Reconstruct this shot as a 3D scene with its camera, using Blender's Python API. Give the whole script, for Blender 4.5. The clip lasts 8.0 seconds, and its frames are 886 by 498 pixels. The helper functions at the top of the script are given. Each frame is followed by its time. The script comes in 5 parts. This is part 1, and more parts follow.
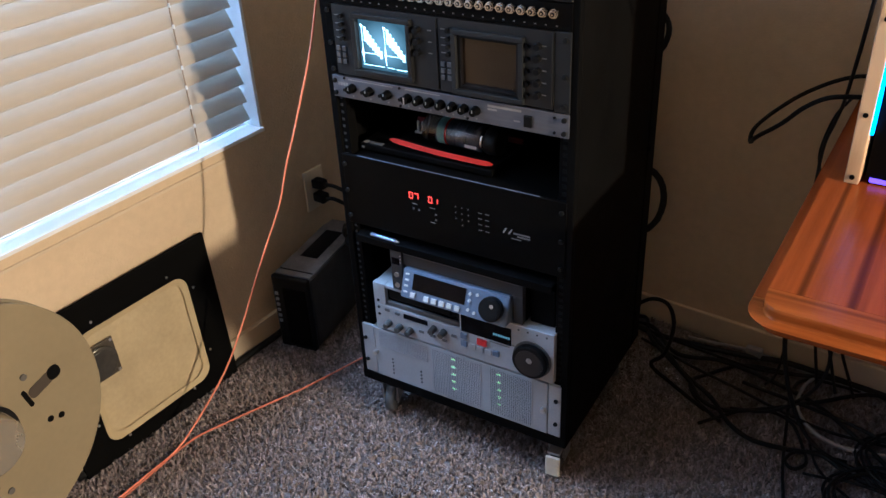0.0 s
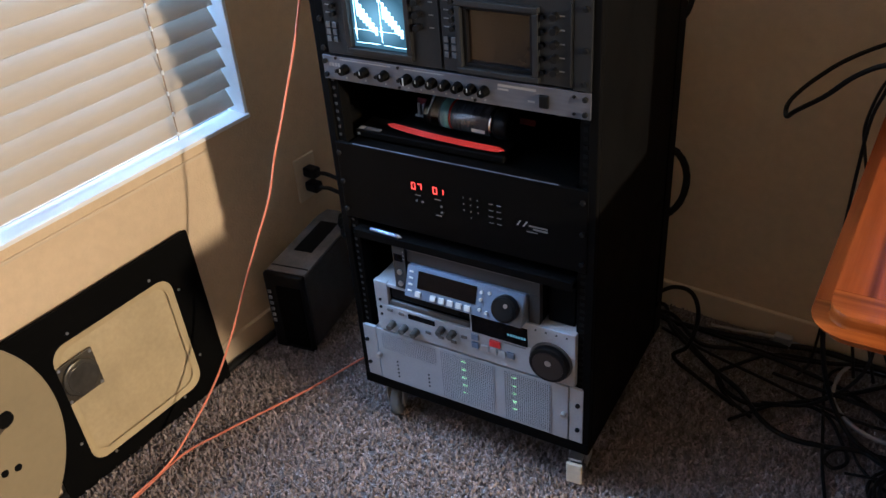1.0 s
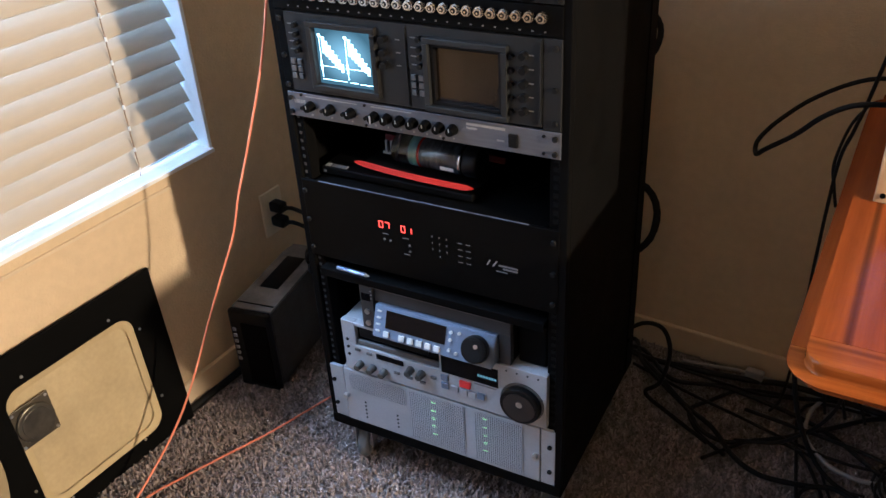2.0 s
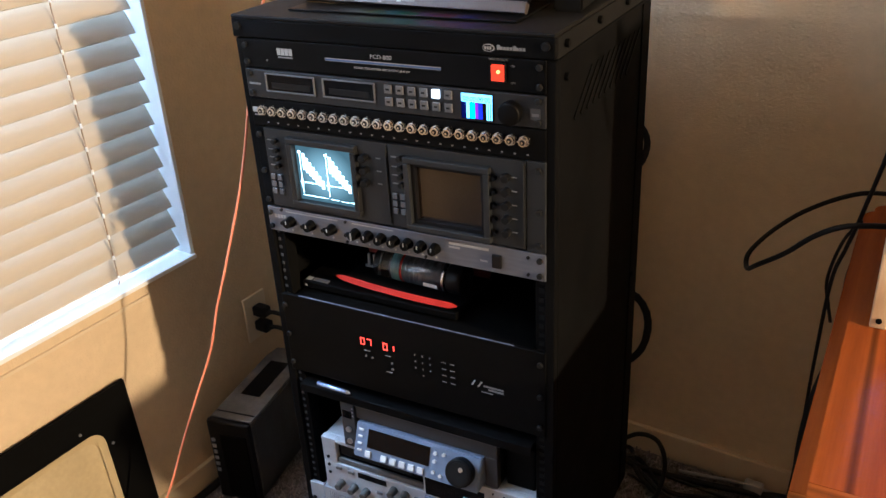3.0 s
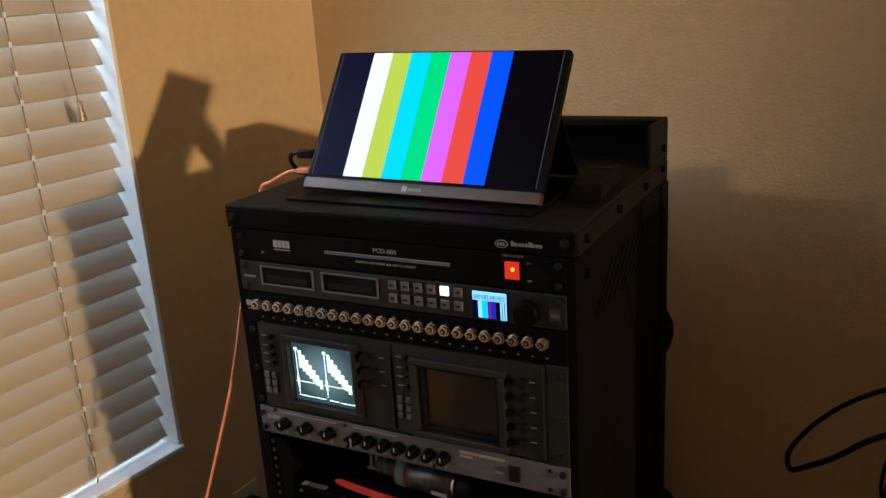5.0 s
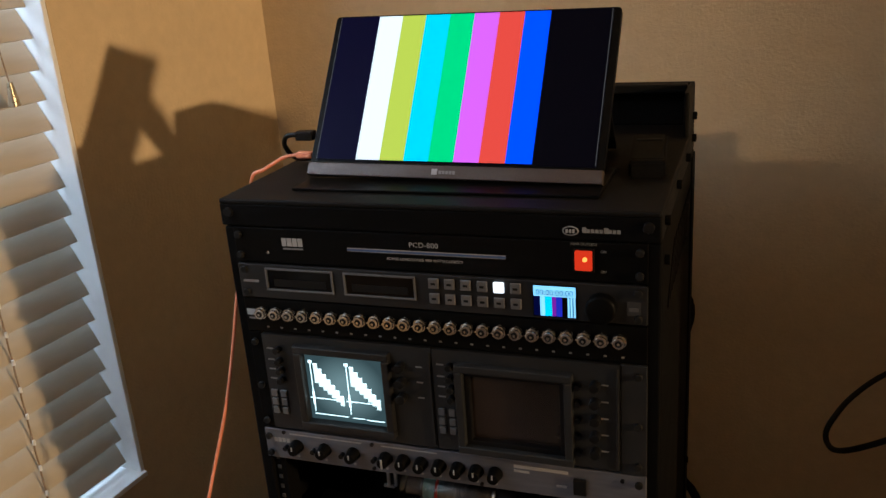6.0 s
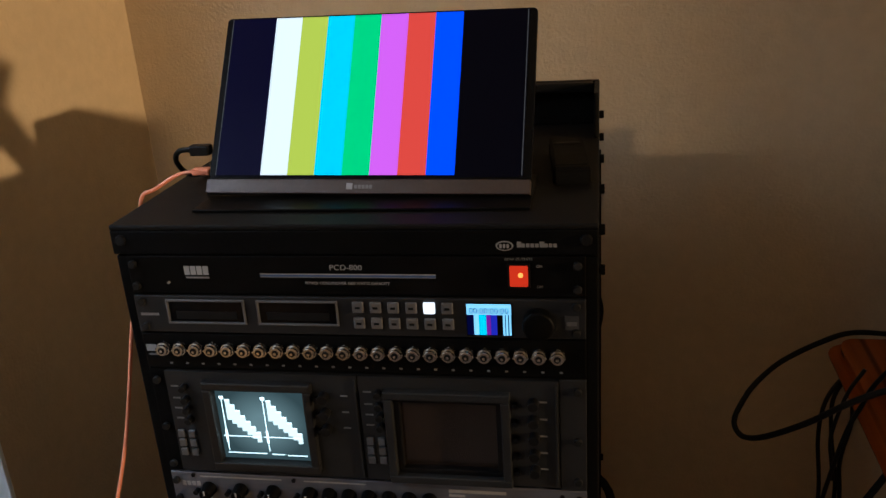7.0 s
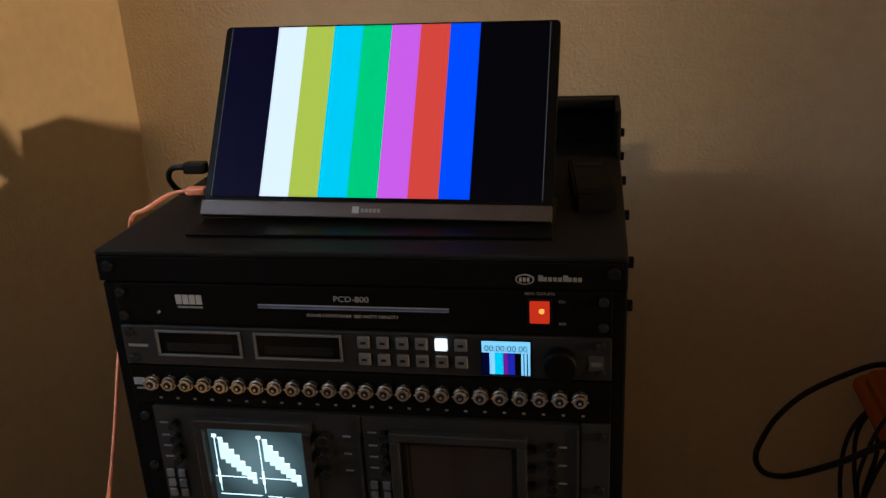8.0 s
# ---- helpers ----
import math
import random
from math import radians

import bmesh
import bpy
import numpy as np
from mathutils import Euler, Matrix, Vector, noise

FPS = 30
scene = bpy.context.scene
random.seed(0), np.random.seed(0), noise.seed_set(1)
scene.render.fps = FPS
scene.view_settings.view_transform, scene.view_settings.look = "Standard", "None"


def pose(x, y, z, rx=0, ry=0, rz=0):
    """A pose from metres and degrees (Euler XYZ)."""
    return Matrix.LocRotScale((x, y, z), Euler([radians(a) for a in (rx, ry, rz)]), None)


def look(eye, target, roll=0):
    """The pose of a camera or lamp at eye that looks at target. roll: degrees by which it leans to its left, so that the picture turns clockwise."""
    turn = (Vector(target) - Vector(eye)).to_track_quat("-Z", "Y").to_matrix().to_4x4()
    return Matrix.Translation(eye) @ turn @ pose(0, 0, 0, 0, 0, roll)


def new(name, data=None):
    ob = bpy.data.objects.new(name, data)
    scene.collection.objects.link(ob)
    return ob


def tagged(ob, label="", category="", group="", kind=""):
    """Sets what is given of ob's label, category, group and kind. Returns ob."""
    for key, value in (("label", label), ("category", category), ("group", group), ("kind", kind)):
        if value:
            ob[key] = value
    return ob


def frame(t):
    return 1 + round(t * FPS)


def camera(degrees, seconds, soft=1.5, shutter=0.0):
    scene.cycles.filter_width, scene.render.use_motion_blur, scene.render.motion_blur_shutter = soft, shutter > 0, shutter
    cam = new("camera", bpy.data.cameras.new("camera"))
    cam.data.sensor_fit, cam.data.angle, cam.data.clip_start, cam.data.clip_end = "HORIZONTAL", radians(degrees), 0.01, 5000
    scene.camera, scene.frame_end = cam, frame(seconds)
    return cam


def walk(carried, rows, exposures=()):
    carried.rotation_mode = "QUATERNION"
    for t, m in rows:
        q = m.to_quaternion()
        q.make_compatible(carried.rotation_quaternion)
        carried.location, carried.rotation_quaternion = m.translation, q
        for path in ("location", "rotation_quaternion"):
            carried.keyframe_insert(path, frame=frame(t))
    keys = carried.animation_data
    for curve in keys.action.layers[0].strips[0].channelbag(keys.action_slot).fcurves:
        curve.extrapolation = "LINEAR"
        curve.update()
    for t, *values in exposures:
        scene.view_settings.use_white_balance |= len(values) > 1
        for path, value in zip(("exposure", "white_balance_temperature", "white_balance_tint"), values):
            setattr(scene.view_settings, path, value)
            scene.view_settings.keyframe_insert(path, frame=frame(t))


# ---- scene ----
cam = camera(54.3, 8.0)
EXPOSURES = [(0.0, -0.14, 4700, 8), (1.2, -0.12, 4750, 8), (2.5, 0.28, 5000, 8), (3.0, 0.20, 5250, 8), (3.5, -0.08, 5900, 10), (4.0, -0.23, 6020, 9), (4.5, -0.75, 6350, 9), (5.2, -1.13, 6450, 9), (6.5, -1.12, 6150, 9), (7.0, -1.27, 6100, 9), (8.0, -1.45, 6150, 9)]
PATH = [
    (0, (0.756, -1.223, 1.399), (-0.157, 0.218, 0.355), -3.2),
    (0.5, (0.704, -1.144, 1.362), (-0.231, 0.266, 0.296), -5.4),
    (1, (0.658, -1.107, 1.351), (-0.23, 0.312, 0.257), -4.7),
    (1.2, (0.65, -1.092, 1.349), (-0.234, 0.32, 0.244), -4.6),
    (2.3, (0.642, -1.057, 1.364), (-0.188, 0.45, 0.344), -3.4),
    (2.5, (0.641, -1.039, 1.377), (-0.2, 0.476, 0.377), -3.7),
    (3, (0.63, -1.001, 1.391), (-0.234, 0.564, 0.496), -3.3),
    (3.5, (0.604, -0.963, 1.397), (-0.259, 0.65, 0.588), -2.8),
    (4, (0.587, -0.928, 1.403), (-0.318, 0.701, 0.677), -3.4),
    (4.5, (0.577, -0.905, 1.411), (-0.341, 0.772, 0.823), -3.3),
    (5, (0.565, -0.891, 1.418), (-0.347, 0.791, 0.835), -3.7),
    (5.2, (0.541, -0.887, 1.412), (-0.366, 0.791, 0.812), -3.9),
    (6.3, (0.28, -0.817, 1.404), (-0.256, 0.987, 0.729), -3.9),
    (6.5, (0.264, -0.81, 1.411), (-0.191, 1.012, 0.722), -3.6),
    (7, (0.255, -0.789, 1.422), (-0.103, 1.048, 0.716), -3.9),
    (7.5, (0.235, -0.75, 1.422), (-0.118, 1.084, 0.708), -3.5),
    (8, (0.226, -0.72, 1.423), (-0.123, 1.122, 0.725), -3.1),
]
walk(cam, [(t, look(eye, target, roll)) for t, eye, target, roll in PATH],
     exposures=EXPOSURES)

# ---- light ----
world = bpy.data.worlds.new("sky")
scene.world = world
world.use_nodes = True
wn = world.node_tree
sky = wn.nodes.new("ShaderNodeTexSky")
sky.sky_type, sky.sun_disc = "NISHITA", False
sky.sun_elevation, sky.sun_rotation = radians(40), radians(60)
wn.nodes["Background"].inputs["Strength"].default_value = 0.12
wn.links.new(sky.outputs["Color"], wn.nodes["Background"].inputs["Color"])


def lamp(name, kind, where, power, colour, size=0.05, size_y=None, cone=None):
    data = bpy.data.lights.new(name, kind)
    data.energy, data.color = power, colour
    if kind == "AREA":
        data.shape, data.size, data.size_y = "RECTANGLE", size, size_y
    else:
        data.shadow_soft_size = size
    if cone:
        data.spot_size, data.spot_blend = radians(cone), 0.25
    ob = new(name, data)
    ob.matrix_world = where
    return ob


HALL_LAMP = lamp("hall_lamp", "SPOT", look((3.15, -0.645, 1.56), (0.3, -0.25, 1.05)), 640, (1.0, 0.67, 0.36), 0.055, cone=74)
HALL_SPILL = lamp("hall_lamp_spill", "POINT", pose(3.15, -0.645, 1.56), 110, (1.0, 0.67, 0.36), 0.055)
BLIND_SKY = lamp("window_daylight", "AREA", look((-1.06, -0.44, 2.05), (-0.72, -0.40, 1.15)), 105, (0.66, 0.82, 1.0), 1.15, 0.7)
SIDE_SKY = lamp("side_window_daylight", "AREA", look((-0.835, -1.31, 1.30), (0.3, -0.9, 1.0)), 5.5, (0.72, 0.85, 1.0), 0.55, 1.3)


# ---- materials ----
def node(nt, kind, **inputs):
    n = nt.nodes.new(kind)
    for key, value in inputs.items():
        n.inputs[key.replace("_", " ")].default_value = value
    return n


def material(name, colour, rough=0.5, metal=0.0, spots=0.0, scale=30.0, fine=0.0, bump=0.0, bump_scale=300.0,
             emit=None, strength=0.0, clear=0.0, island=0.0, stretch=(1, 1, 1), rough_var=0.1, specular=0.5):
    """A paint, plastic or metal with blotches, fine grain, uneven gloss and relief."""
    m = bpy.data.materials.new(name)
    m.use_nodes = True
    nt = m.node_tree
    b = nt.nodes["Principled BSDF"]
    b.inputs["Base Color"].default_value = (*colour, 1)
    b.inputs["Roughness"].default_value, b.inputs["Metallic"].default_value = rough, metal
    b.inputs["Transmission Weight"].default_value = clear
    b.inputs["Specular IOR Level"].default_value = specular
    if emit:
        b.inputs["Emission Color"].default_value = (*emit, 1)
        b.inputs["Emission Strength"].default_value = strength
    co = nt.nodes.new("ShaderNodeTexCoord")
    mp = nt.nodes.new("ShaderNodeMapping")
    mp.inputs["Scale"].default_value = stretch
    nt.links.new(co.outputs["Object"], mp.inputs["Vector"])
    if spots or fine or rough_var:
        big = node(nt, "ShaderNodeTexNoise", Scale=scale, Detail=5.0, Roughness=0.6)
        nt.links.new(mp.outputs[0], big.inputs["Vector"])
        small = node(nt, "ShaderNodeTexNoise", Scale=scale * 14, Detail=2.0)
        nt.links.new(mp.outputs[0], small.inputs["Vector"])
        a = nt.nodes.new("ShaderNodeMapRange")
        a.inputs["From Min"].default_value, a.inputs["From Max"].default_value = 0.3, 0.7
        a.inputs["To Min"].default_value, a.inputs["To Max"].default_value = 1 - spots, 1 + spots
        nt.links.new(big.outputs["Fac"], a.inputs["Value"])
        f = nt.nodes.new("ShaderNodeMapRange")
        f.inputs["From Min"].default_value, f.inputs["From Max"].default_value = 0.3, 0.7
        f.inputs["To Min"].default_value, f.inputs["To Max"].default_value = 1 - fine, 1 + fine
        nt.links.new(small.outputs["Fac"], f.inputs["Value"])
        mul = nt.nodes.new("ShaderNodeMath")
        mul.operation = "MULTIPLY"
        nt.links.new(a.outputs[0], mul.inputs[0])
        nt.links.new(f.outputs[0], mul.inputs[1])
        last = mul
        if island:
            geo = nt.nodes.new("ShaderNodeNewGeometry")
            r = nt.nodes.new("ShaderNodeMapRange")
            r.inputs["To Min"].default_value, r.inputs["To Max"].default_value = 1 - island, 1 + island
            nt.links.new(geo.outputs["Random Per Island"], r.inputs["Value"])
            last = nt.nodes.new("ShaderNodeMath")
            last.operation = "MULTIPLY"
            nt.links.new(mul.outputs[0], last.inputs[0])
            nt.links.new(r.outputs[0], last.inputs[1])
        vm = nt.nodes.new("ShaderNodeVectorMath")
        vm.operation = "SCALE"
        vm.inputs[0].default_value = colour
        nt.links.new(last.outputs[0], vm.inputs["Scale"])
        nt.links.new(vm.outputs[0], b.inputs["Base Color"])
        rr = nt.nodes.new("ShaderNodeMapRange")
        rr.inputs["To Min"].default_value = max(0.02, rough - rough_var)
        rr.inputs["To Max"].default_value = min(1.0, rough + rough_var)
        nt.links.new(big.outputs["Fac"], rr.inputs["Value"])
        nt.links.new(rr.outputs[0], b.inputs["Roughness"])
    if bump:
        n = node(nt, "ShaderNodeTexNoise", Scale=bump_scale, Detail=4.0)
        nt.links.new(mp.outputs[0], n.inputs["Vector"])
        bp = node(nt, "ShaderNodeBump", Strength=bump, Distance=0.003)
        nt.links.new(n.outputs["Fac"], bp.inputs["Height"])
        nt.links.new(bp.outputs[0], b.inputs["Normal"])
    return m


def glow(name, colour, strength):
    return material(name, (0.002, 0.002, 0.002), 0.3, emit=colour, strength=strength, rough_var=0.0, specular=0.03)


def wood_material(name, dark, light, along=(1.5, 14, 14), rough=0.35, bands="Y", twist=16.0, line=0.55, veins=0.0):
    m = bpy.data.materials.new(name)
    m.use_nodes = True
    nt = m.node_tree
    b = nt.nodes["Principled BSDF"]
    co = nt.nodes.new("ShaderNodeTexCoord")
    mp = nt.nodes.new("ShaderNodeMapping")
    mp.inputs["Scale"].default_value = along
    nt.links.new(co.outputs["Object"], mp.inputs["Vector"])
    warp = node(nt, "ShaderNodeTexNoise", Scale=0.7, Detail=2.0)
    nt.links.new(mp.outputs[0], warp.inputs["Vector"])
    wave = node(nt, "ShaderNodeTexWave", Scale=0.8, Distortion=twist, Detail=4.0, Detail_Scale=0.7)
    wave.bands_direction = bands
    nt.links.new(mp.outputs[0], wave.inputs["Vector"])
    grain = node(nt, "ShaderNodeTexNoise", Scale=9.0, Detail=6.0, Roughness=0.7)
    nt.links.new(mp.outputs[0], grain.inputs["Vector"])
    mix = nt.nodes.new("ShaderNodeMath")
    mix.operation = "MULTIPLY_ADD"
    mix.inputs[1].default_value = line
    nt.links.new(wave.outputs["Fac"], mix.inputs[0])
    half = nt.nodes.new("ShaderNodeMath")
    half.operation = "MULTIPLY"
    half.inputs[1].default_value = 1.05 - line
    nt.links.new(grain.outputs["Fac"], half.inputs[0])
    nt.links.new(half.outputs[0], mix.inputs[2])
    ramp = nt.nodes.new("ShaderNodeValToRGB")
    ramp.color_ramp.elements[0].position, ramp.color_ramp.elements[0].color = 0.27, (*dark, 1)
    ramp.color_ramp.elements[1].position, ramp.color_ramp.elements[1].color = 0.68, (*light, 1)
    nt.links.new(mix.outputs[0], ramp.inputs["Fac"])
    nt.links.new(ramp.outputs["Color"], b.inputs["Base Color"])
    if veins:
        vein = node(nt, "ShaderNodeTexWave", Scale=0.5, Distortion=4.0, Detail=3.0, Detail_Scale=0.9)
        vein.bands_direction = bands
        nt.links.new(mp.outputs[0], vein.inputs["Vector"])
        vr_ = nt.nodes.new("ShaderNodeMapRange")
        vr_.inputs["From Min"].default_value, vr_.inputs["From Max"].default_value = 0.0, 0.10
        vr_.inputs["To Min"].default_value, vr_.inputs["To Max"].default_value = 1.0 - veins, 1.0
        nt.links.new(vein.outputs["Fac"], vr_.inputs["Value"])
        sc_ = nt.nodes.new("ShaderNodeVectorMath")
        sc_.operation = "SCALE"
        nt.links.new(ramp.outputs["Color"], sc_.inputs[0])
        nt.links.new(vr_.outputs[0], sc_.inputs["Scale"])
        nt.links.new(sc_.outputs[0], b.inputs["Base Color"])
    b.inputs["Roughness"].default_value = rough
    b.inputs["Specular IOR Level"].default_value = 0.22 if veins else 0.15
    bp = node(nt, "ShaderNodeBump", Strength=0.08, Distance=0.002)
    nt.links.new(grain.outputs["Fac"], bp.inputs["Height"])
    nt.links.new(bp.outputs[0], b.inputs["Normal"])
    return m


WALL = material("beige_wall_paint", (0.57, 0.45, 0.29), 0.75, spots=0.07, scale=3, fine=0.04, bump=0.5, bump_scale=170)
CEIL = material("white_ceiling_paint", (0.75, 0.72, 0.66), 0.9, spots=0.04, scale=4, bump=0.3, bump_scale=90)
TRIM = material("beige_trim_paint", (0.55, 0.45, 0.31), 0.55, spots=0.06, scale=8, bump=0.05)
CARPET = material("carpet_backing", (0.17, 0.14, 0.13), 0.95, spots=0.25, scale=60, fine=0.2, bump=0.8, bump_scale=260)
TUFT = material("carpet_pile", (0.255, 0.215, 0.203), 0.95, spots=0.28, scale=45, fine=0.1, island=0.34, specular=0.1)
WHITE_FRAME = material("white_window_paint", (0.76, 0.79, 0.81), 0.5, spots=0.04, scale=10, bump=0.03)
SLAT = material("cream_slat_vinyl", (0.43, 0.38, 0.295), 0.45, spots=0.09, scale=6, fine=0.03, bump=0.04, stretch=(1, 0.2, 1))
mix_nt = SLAT.node_tree
mix_b = mix_nt.nodes["Principled BSDF"]
mix_t = node(mix_nt, "ShaderNodeBsdfTranslucent", Color=(0.80, 0.80, 0.76, 1))
mix_s = mix_nt.nodes.new("ShaderNodeMixShader")
mix_s.inputs["Fac"].default_value = 0.07
mix_nt.links.new(mix_b.outputs[0], mix_s.inputs[1])
mix_nt.links.new(mix_t.outputs[0], mix_s.inputs[2])
mix_nt.links.new(mix_s.outputs[0], mix_nt.nodes["Material Output"].inputs["Surface"])
CORD = material("braided_cord", (0.26, 0.19, 0.125), 0.9, spots=0.3, scale=150)
GLASS = material("window_glass", (0.95, 0.97, 1.0), 0.02, clear=1.0, rough_var=0.0)
BLACK = material("black_satin_steel", (0.0022, 0.0022, 0.0022), 0.65, spots=0.3, scale=12, fine=0.1, bump=0.04, bump_scale=600, specular=0.06)
BLACK_TOP = material("black_powder_coat", (0.0048, 0.0046, 0.0044), 0.66, spots=0.3, scale=9, fine=0.2, bump=0.08, bump_scale=700, specular=0.14)
PANEL_BLACK = material("black_anodised_panel", (0.0018, 0.0018, 0.0018), 0.5, spots=0.2, scale=20, bump=0.03, bump_scale=500, specular=0.07)
PLASTIC = material("black_plastic", (0.0055, 0.0055, 0.006), 0.4, spots=0.2, scale=40, bump=0.03, specular=0.16)
RUBBER = material("black_rubber", (0.006, 0.006, 0.006), 0.6, spots=0.2, scale=50, specular=0.2)
DARK_GREY = material("dark_grey_panel", (0.026, 0.027, 0.029), 0.5, spots=0.12, scale=25, fine=0.06, bump=0.03)
SCOPE_GREY = material("scope_grey_panel", (0.0105, 0.0118, 0.0130), 0.5, spots=0.14, scale=25, fine=0.08, bump=0.03, specular=0.35)
SCOPE_DARK = material("scope_dark_bezel", (0.0095, 0.0095, 0.0098), 0.45, spots=0.15, scale=25, bump=0.03, specular=0.35)
REC_GREY = material("gunmetal_panel", (0.0135, 0.0145, 0.0160), 0.42, 0.2, spots=0.1, scale=25, fine=0.06, specular=0.35)
SILVER = material("brushed_silver_panel", (0.145, 0.155, 0.185), 0.42, 0.6, spots=0.10, scale=18, fine=0.08, stretch=(0.1, 1, 1))
ALU = material("silver_painted_panel", (0.38, 0.40, 0.43), 0.5, 0.15, spots=0.07, scale=14, fine=0.04, bump=0.02)
BLUE_GREY = material("blue_grey_panel", (0.145, 0.185, 0.26), 0.45, 0.1, spots=0.08, scale=20, fine=0.04)
CHROME = material("nickel_plate", (0.56, 0.54, 0.51), 0.22, 1.0, spots=0.2, scale=60)
STEEL = material("zinc_steel", (0.55, 0.54, 0.52), 0.35, 0.9, spots=0.15, scale=40)
LIGHT_KEY = material("light_grey_key", (0.26, 0.26, 0.26), 0.45, spots=0.08, scale=60)
WHITE_KEY = material("pale_key", (0.62, 0.62, 0.60), 0.45, spots=0.06, scale=60)
BAY_FRAME = material("dull_silver_frame", (0.10, 0.10, 0.105), 0.45, 0.3, spots=0.1, scale=30)
GREY_KEY = material("grey_key", (0.088, 0.088, 0.091), 0.45, spots=0.12, scale=60)
PRINT = material("white_print", (0.30, 0.30, 0.30), 0.6, spots=0.1, scale=90)
PRINT_DIM = material("grey_print", (0.17, 0.17, 0.17), 0.6, spots=0.1, scale=90)
PRINT_BLUE = material("blue_print", (0.035, 0.075, 0.20), 0.5, spots=0.1, scale=90)
DARK_SCREEN = material("unlit_tube_glass", (0.020, 0.0135, 0.010), 0.16, spots=0.05, scale=10)
BLACK_GLASS = material("black_display_glass", (0.003, 0.003, 0.004), 0.12, rough_var=0.02, specular=0.12)
RED_PLASTIC = material("red_plastic", (0.40, 0.022, 0.012), 0.6, spots=0.1, scale=30, bump=0.03, specular=0.12)
RED_KEY = material("red_key", (0.65, 0.03, 0.03), 0.4, spots=0.06, scale=40)
CLEAR = material("clear_plastic_tube", (0.95, 0.97, 0.97), 0.04, clear=1.0, rough_var=0.03)
ORANGE = material("orange_cable_jacket", (0.74, 0.25, 0.135), 0.5, spots=0.08, scale=40)
CREAM = material("cream_reel_paint", (0.172, 0.140, 0.078), 0.5, spots=0.08, scale=9, fine=0.03, bump=0.02)
# reel channel: brown, with the shade inside it put into the colour
CHANNEL = material("shaded_brown_channel", (0.030, 0.021, 0.012), 0.7, spots=0.3, scale=60)
REEL_HUB = material("ivory_hub_plastic", (0.46, 0.41, 0.31), 0.26, 0.75, spots=0.08, scale=25)
MAT_BLACK = material("matt_black_board", (0.0026, 0.0026, 0.0026), 0.75, spots=0.2, scale=18, bump=0.05, specular=0.04)
TAPE_METAL = material("dull_bronze_plate", (0.085, 0.072, 0.052), 0.45, 0.6, spots=0.25, scale=35, bump=0.1)
GREY_CASE = material("dusty_grey_case", (0.060, 0.058, 0.054), 0.6, spots=0.35, scale=14, fine=0.15, bump=0.08)
MON_FRAME = material("black_monitor_bezel", (0.003, 0.003, 0.003), 0.4, spots=0.1, scale=20, specular=0.08)
MON_METAL = material("warm_grey_metal_chin", (0.075, 0.060, 0.054), 0.4, 0.6, spots=0.08, scale=20, fine=0.05)
PLATE = material("ivory_outlet_plate", (0.60, 0.52, 0.38), 0.4, spots=0.05, scale=30)
DESK_WOOD = wood_material("orange_oak_veneer", (0.175, 0.038, 0.0045), (0.26, 0.060, 0.007), (11, 0.5, 11), 0.25, "X", 9.0, 0.20, 0.62)
DESK_EDGE = wood_material("oak_edge", (0.17, 0.040, 0.005), (0.31, 0.084, 0.011), (0.6, 10, 10), 0.25, "Y", 8.0, 0.16, 0.35)
PALE_WOOD = wood_material("pale_birch", (0.42, 0.27, 0.14), (0.62, 0.44, 0.26), (14, 14, 2), 0.45)

G_TRACE = glow("scope_trace_glow", (0.66, 0.93, 1.0), 6.0)
G_FILL = glow("scope_trace_fill", (0.70, 0.95, 1.0), 3.2)
G_TUBE = glow("scope_tube_glow", (0.20, 0.33, 0.36), 1.0)
tube_nt = G_TUBE.node_tree
tube_co = tube_nt.nodes.new("ShaderNodeTexCoord")
tube_mp = tube_nt.nodes.new("ShaderNodeMapping")
tube_mp.inputs["Location"].default_value, tube_mp.inputs["Scale"].default_value = (-1.0, 0, -1.0), (2.0, 0.0, 2.0)
tube_gr = tube_nt.nodes.new("ShaderNodeTexGradient")
tube_gr.gradient_type = "SPHERICAL"
tube_rp = tube_nt.nodes.new("ShaderNodeValToRGB")
tube_rp.color_ramp.elements[0].color, tube_rp.color_ramp.elements[1].color = (0.08, 0.15, 0.17, 1), (0.33, 0.55, 0.60, 1)
tube_rp.color_ramp.elements[1].position = 0.75
tube_nt.links.new(tube_co.outputs["Generated"], tube_mp.inputs["Vector"])
tube_nt.links.new(tube_mp.outputs[0], tube_gr.inputs["Vector"])
tube_nt.links.new(tube_gr.outputs["Fac"], tube_rp.inputs["Fac"])
tube_nt.links.new(tube_rp.outputs["Color"], tube_nt.nodes["Principled BSDF"].inputs["Emission Color"])
G_RED = glow("red_led_digits", (1.0, 0.06, 0.035), 3.0)
G_SWITCH = glow("red_rocker_glow", (1.0, 0.05, 0.015), 1.5)
G_SPOT = glow("orange_neon_glow", (1.0, 0.30, 0.06), 5.0)
G_WHITE = glow("white_key_glow", (0.85, 0.92, 1.0), 3.5)
G_LCD = glow("lcd_white_blue", (0.24, 0.66, 1.0), 2.9)
G_LCD_BLUE = glow("lcd_deep_blue", (0.02, 0.03, 0.6), 1.8)
G_LCD_PURPLE = glow("lcd_purple", (0.26, 0.02, 0.50), 1.6)
G_LCD_DARK = glow("lcd_dark", (0.0, 0.005, 0.12), 0.6)
G_LCD_TEXT = glow("lcd_text", (0.01, 0.06, 0.16), 0.4)
G_GREEN = glow("green_led", (0.42, 0.85, 0.28), 2.2)
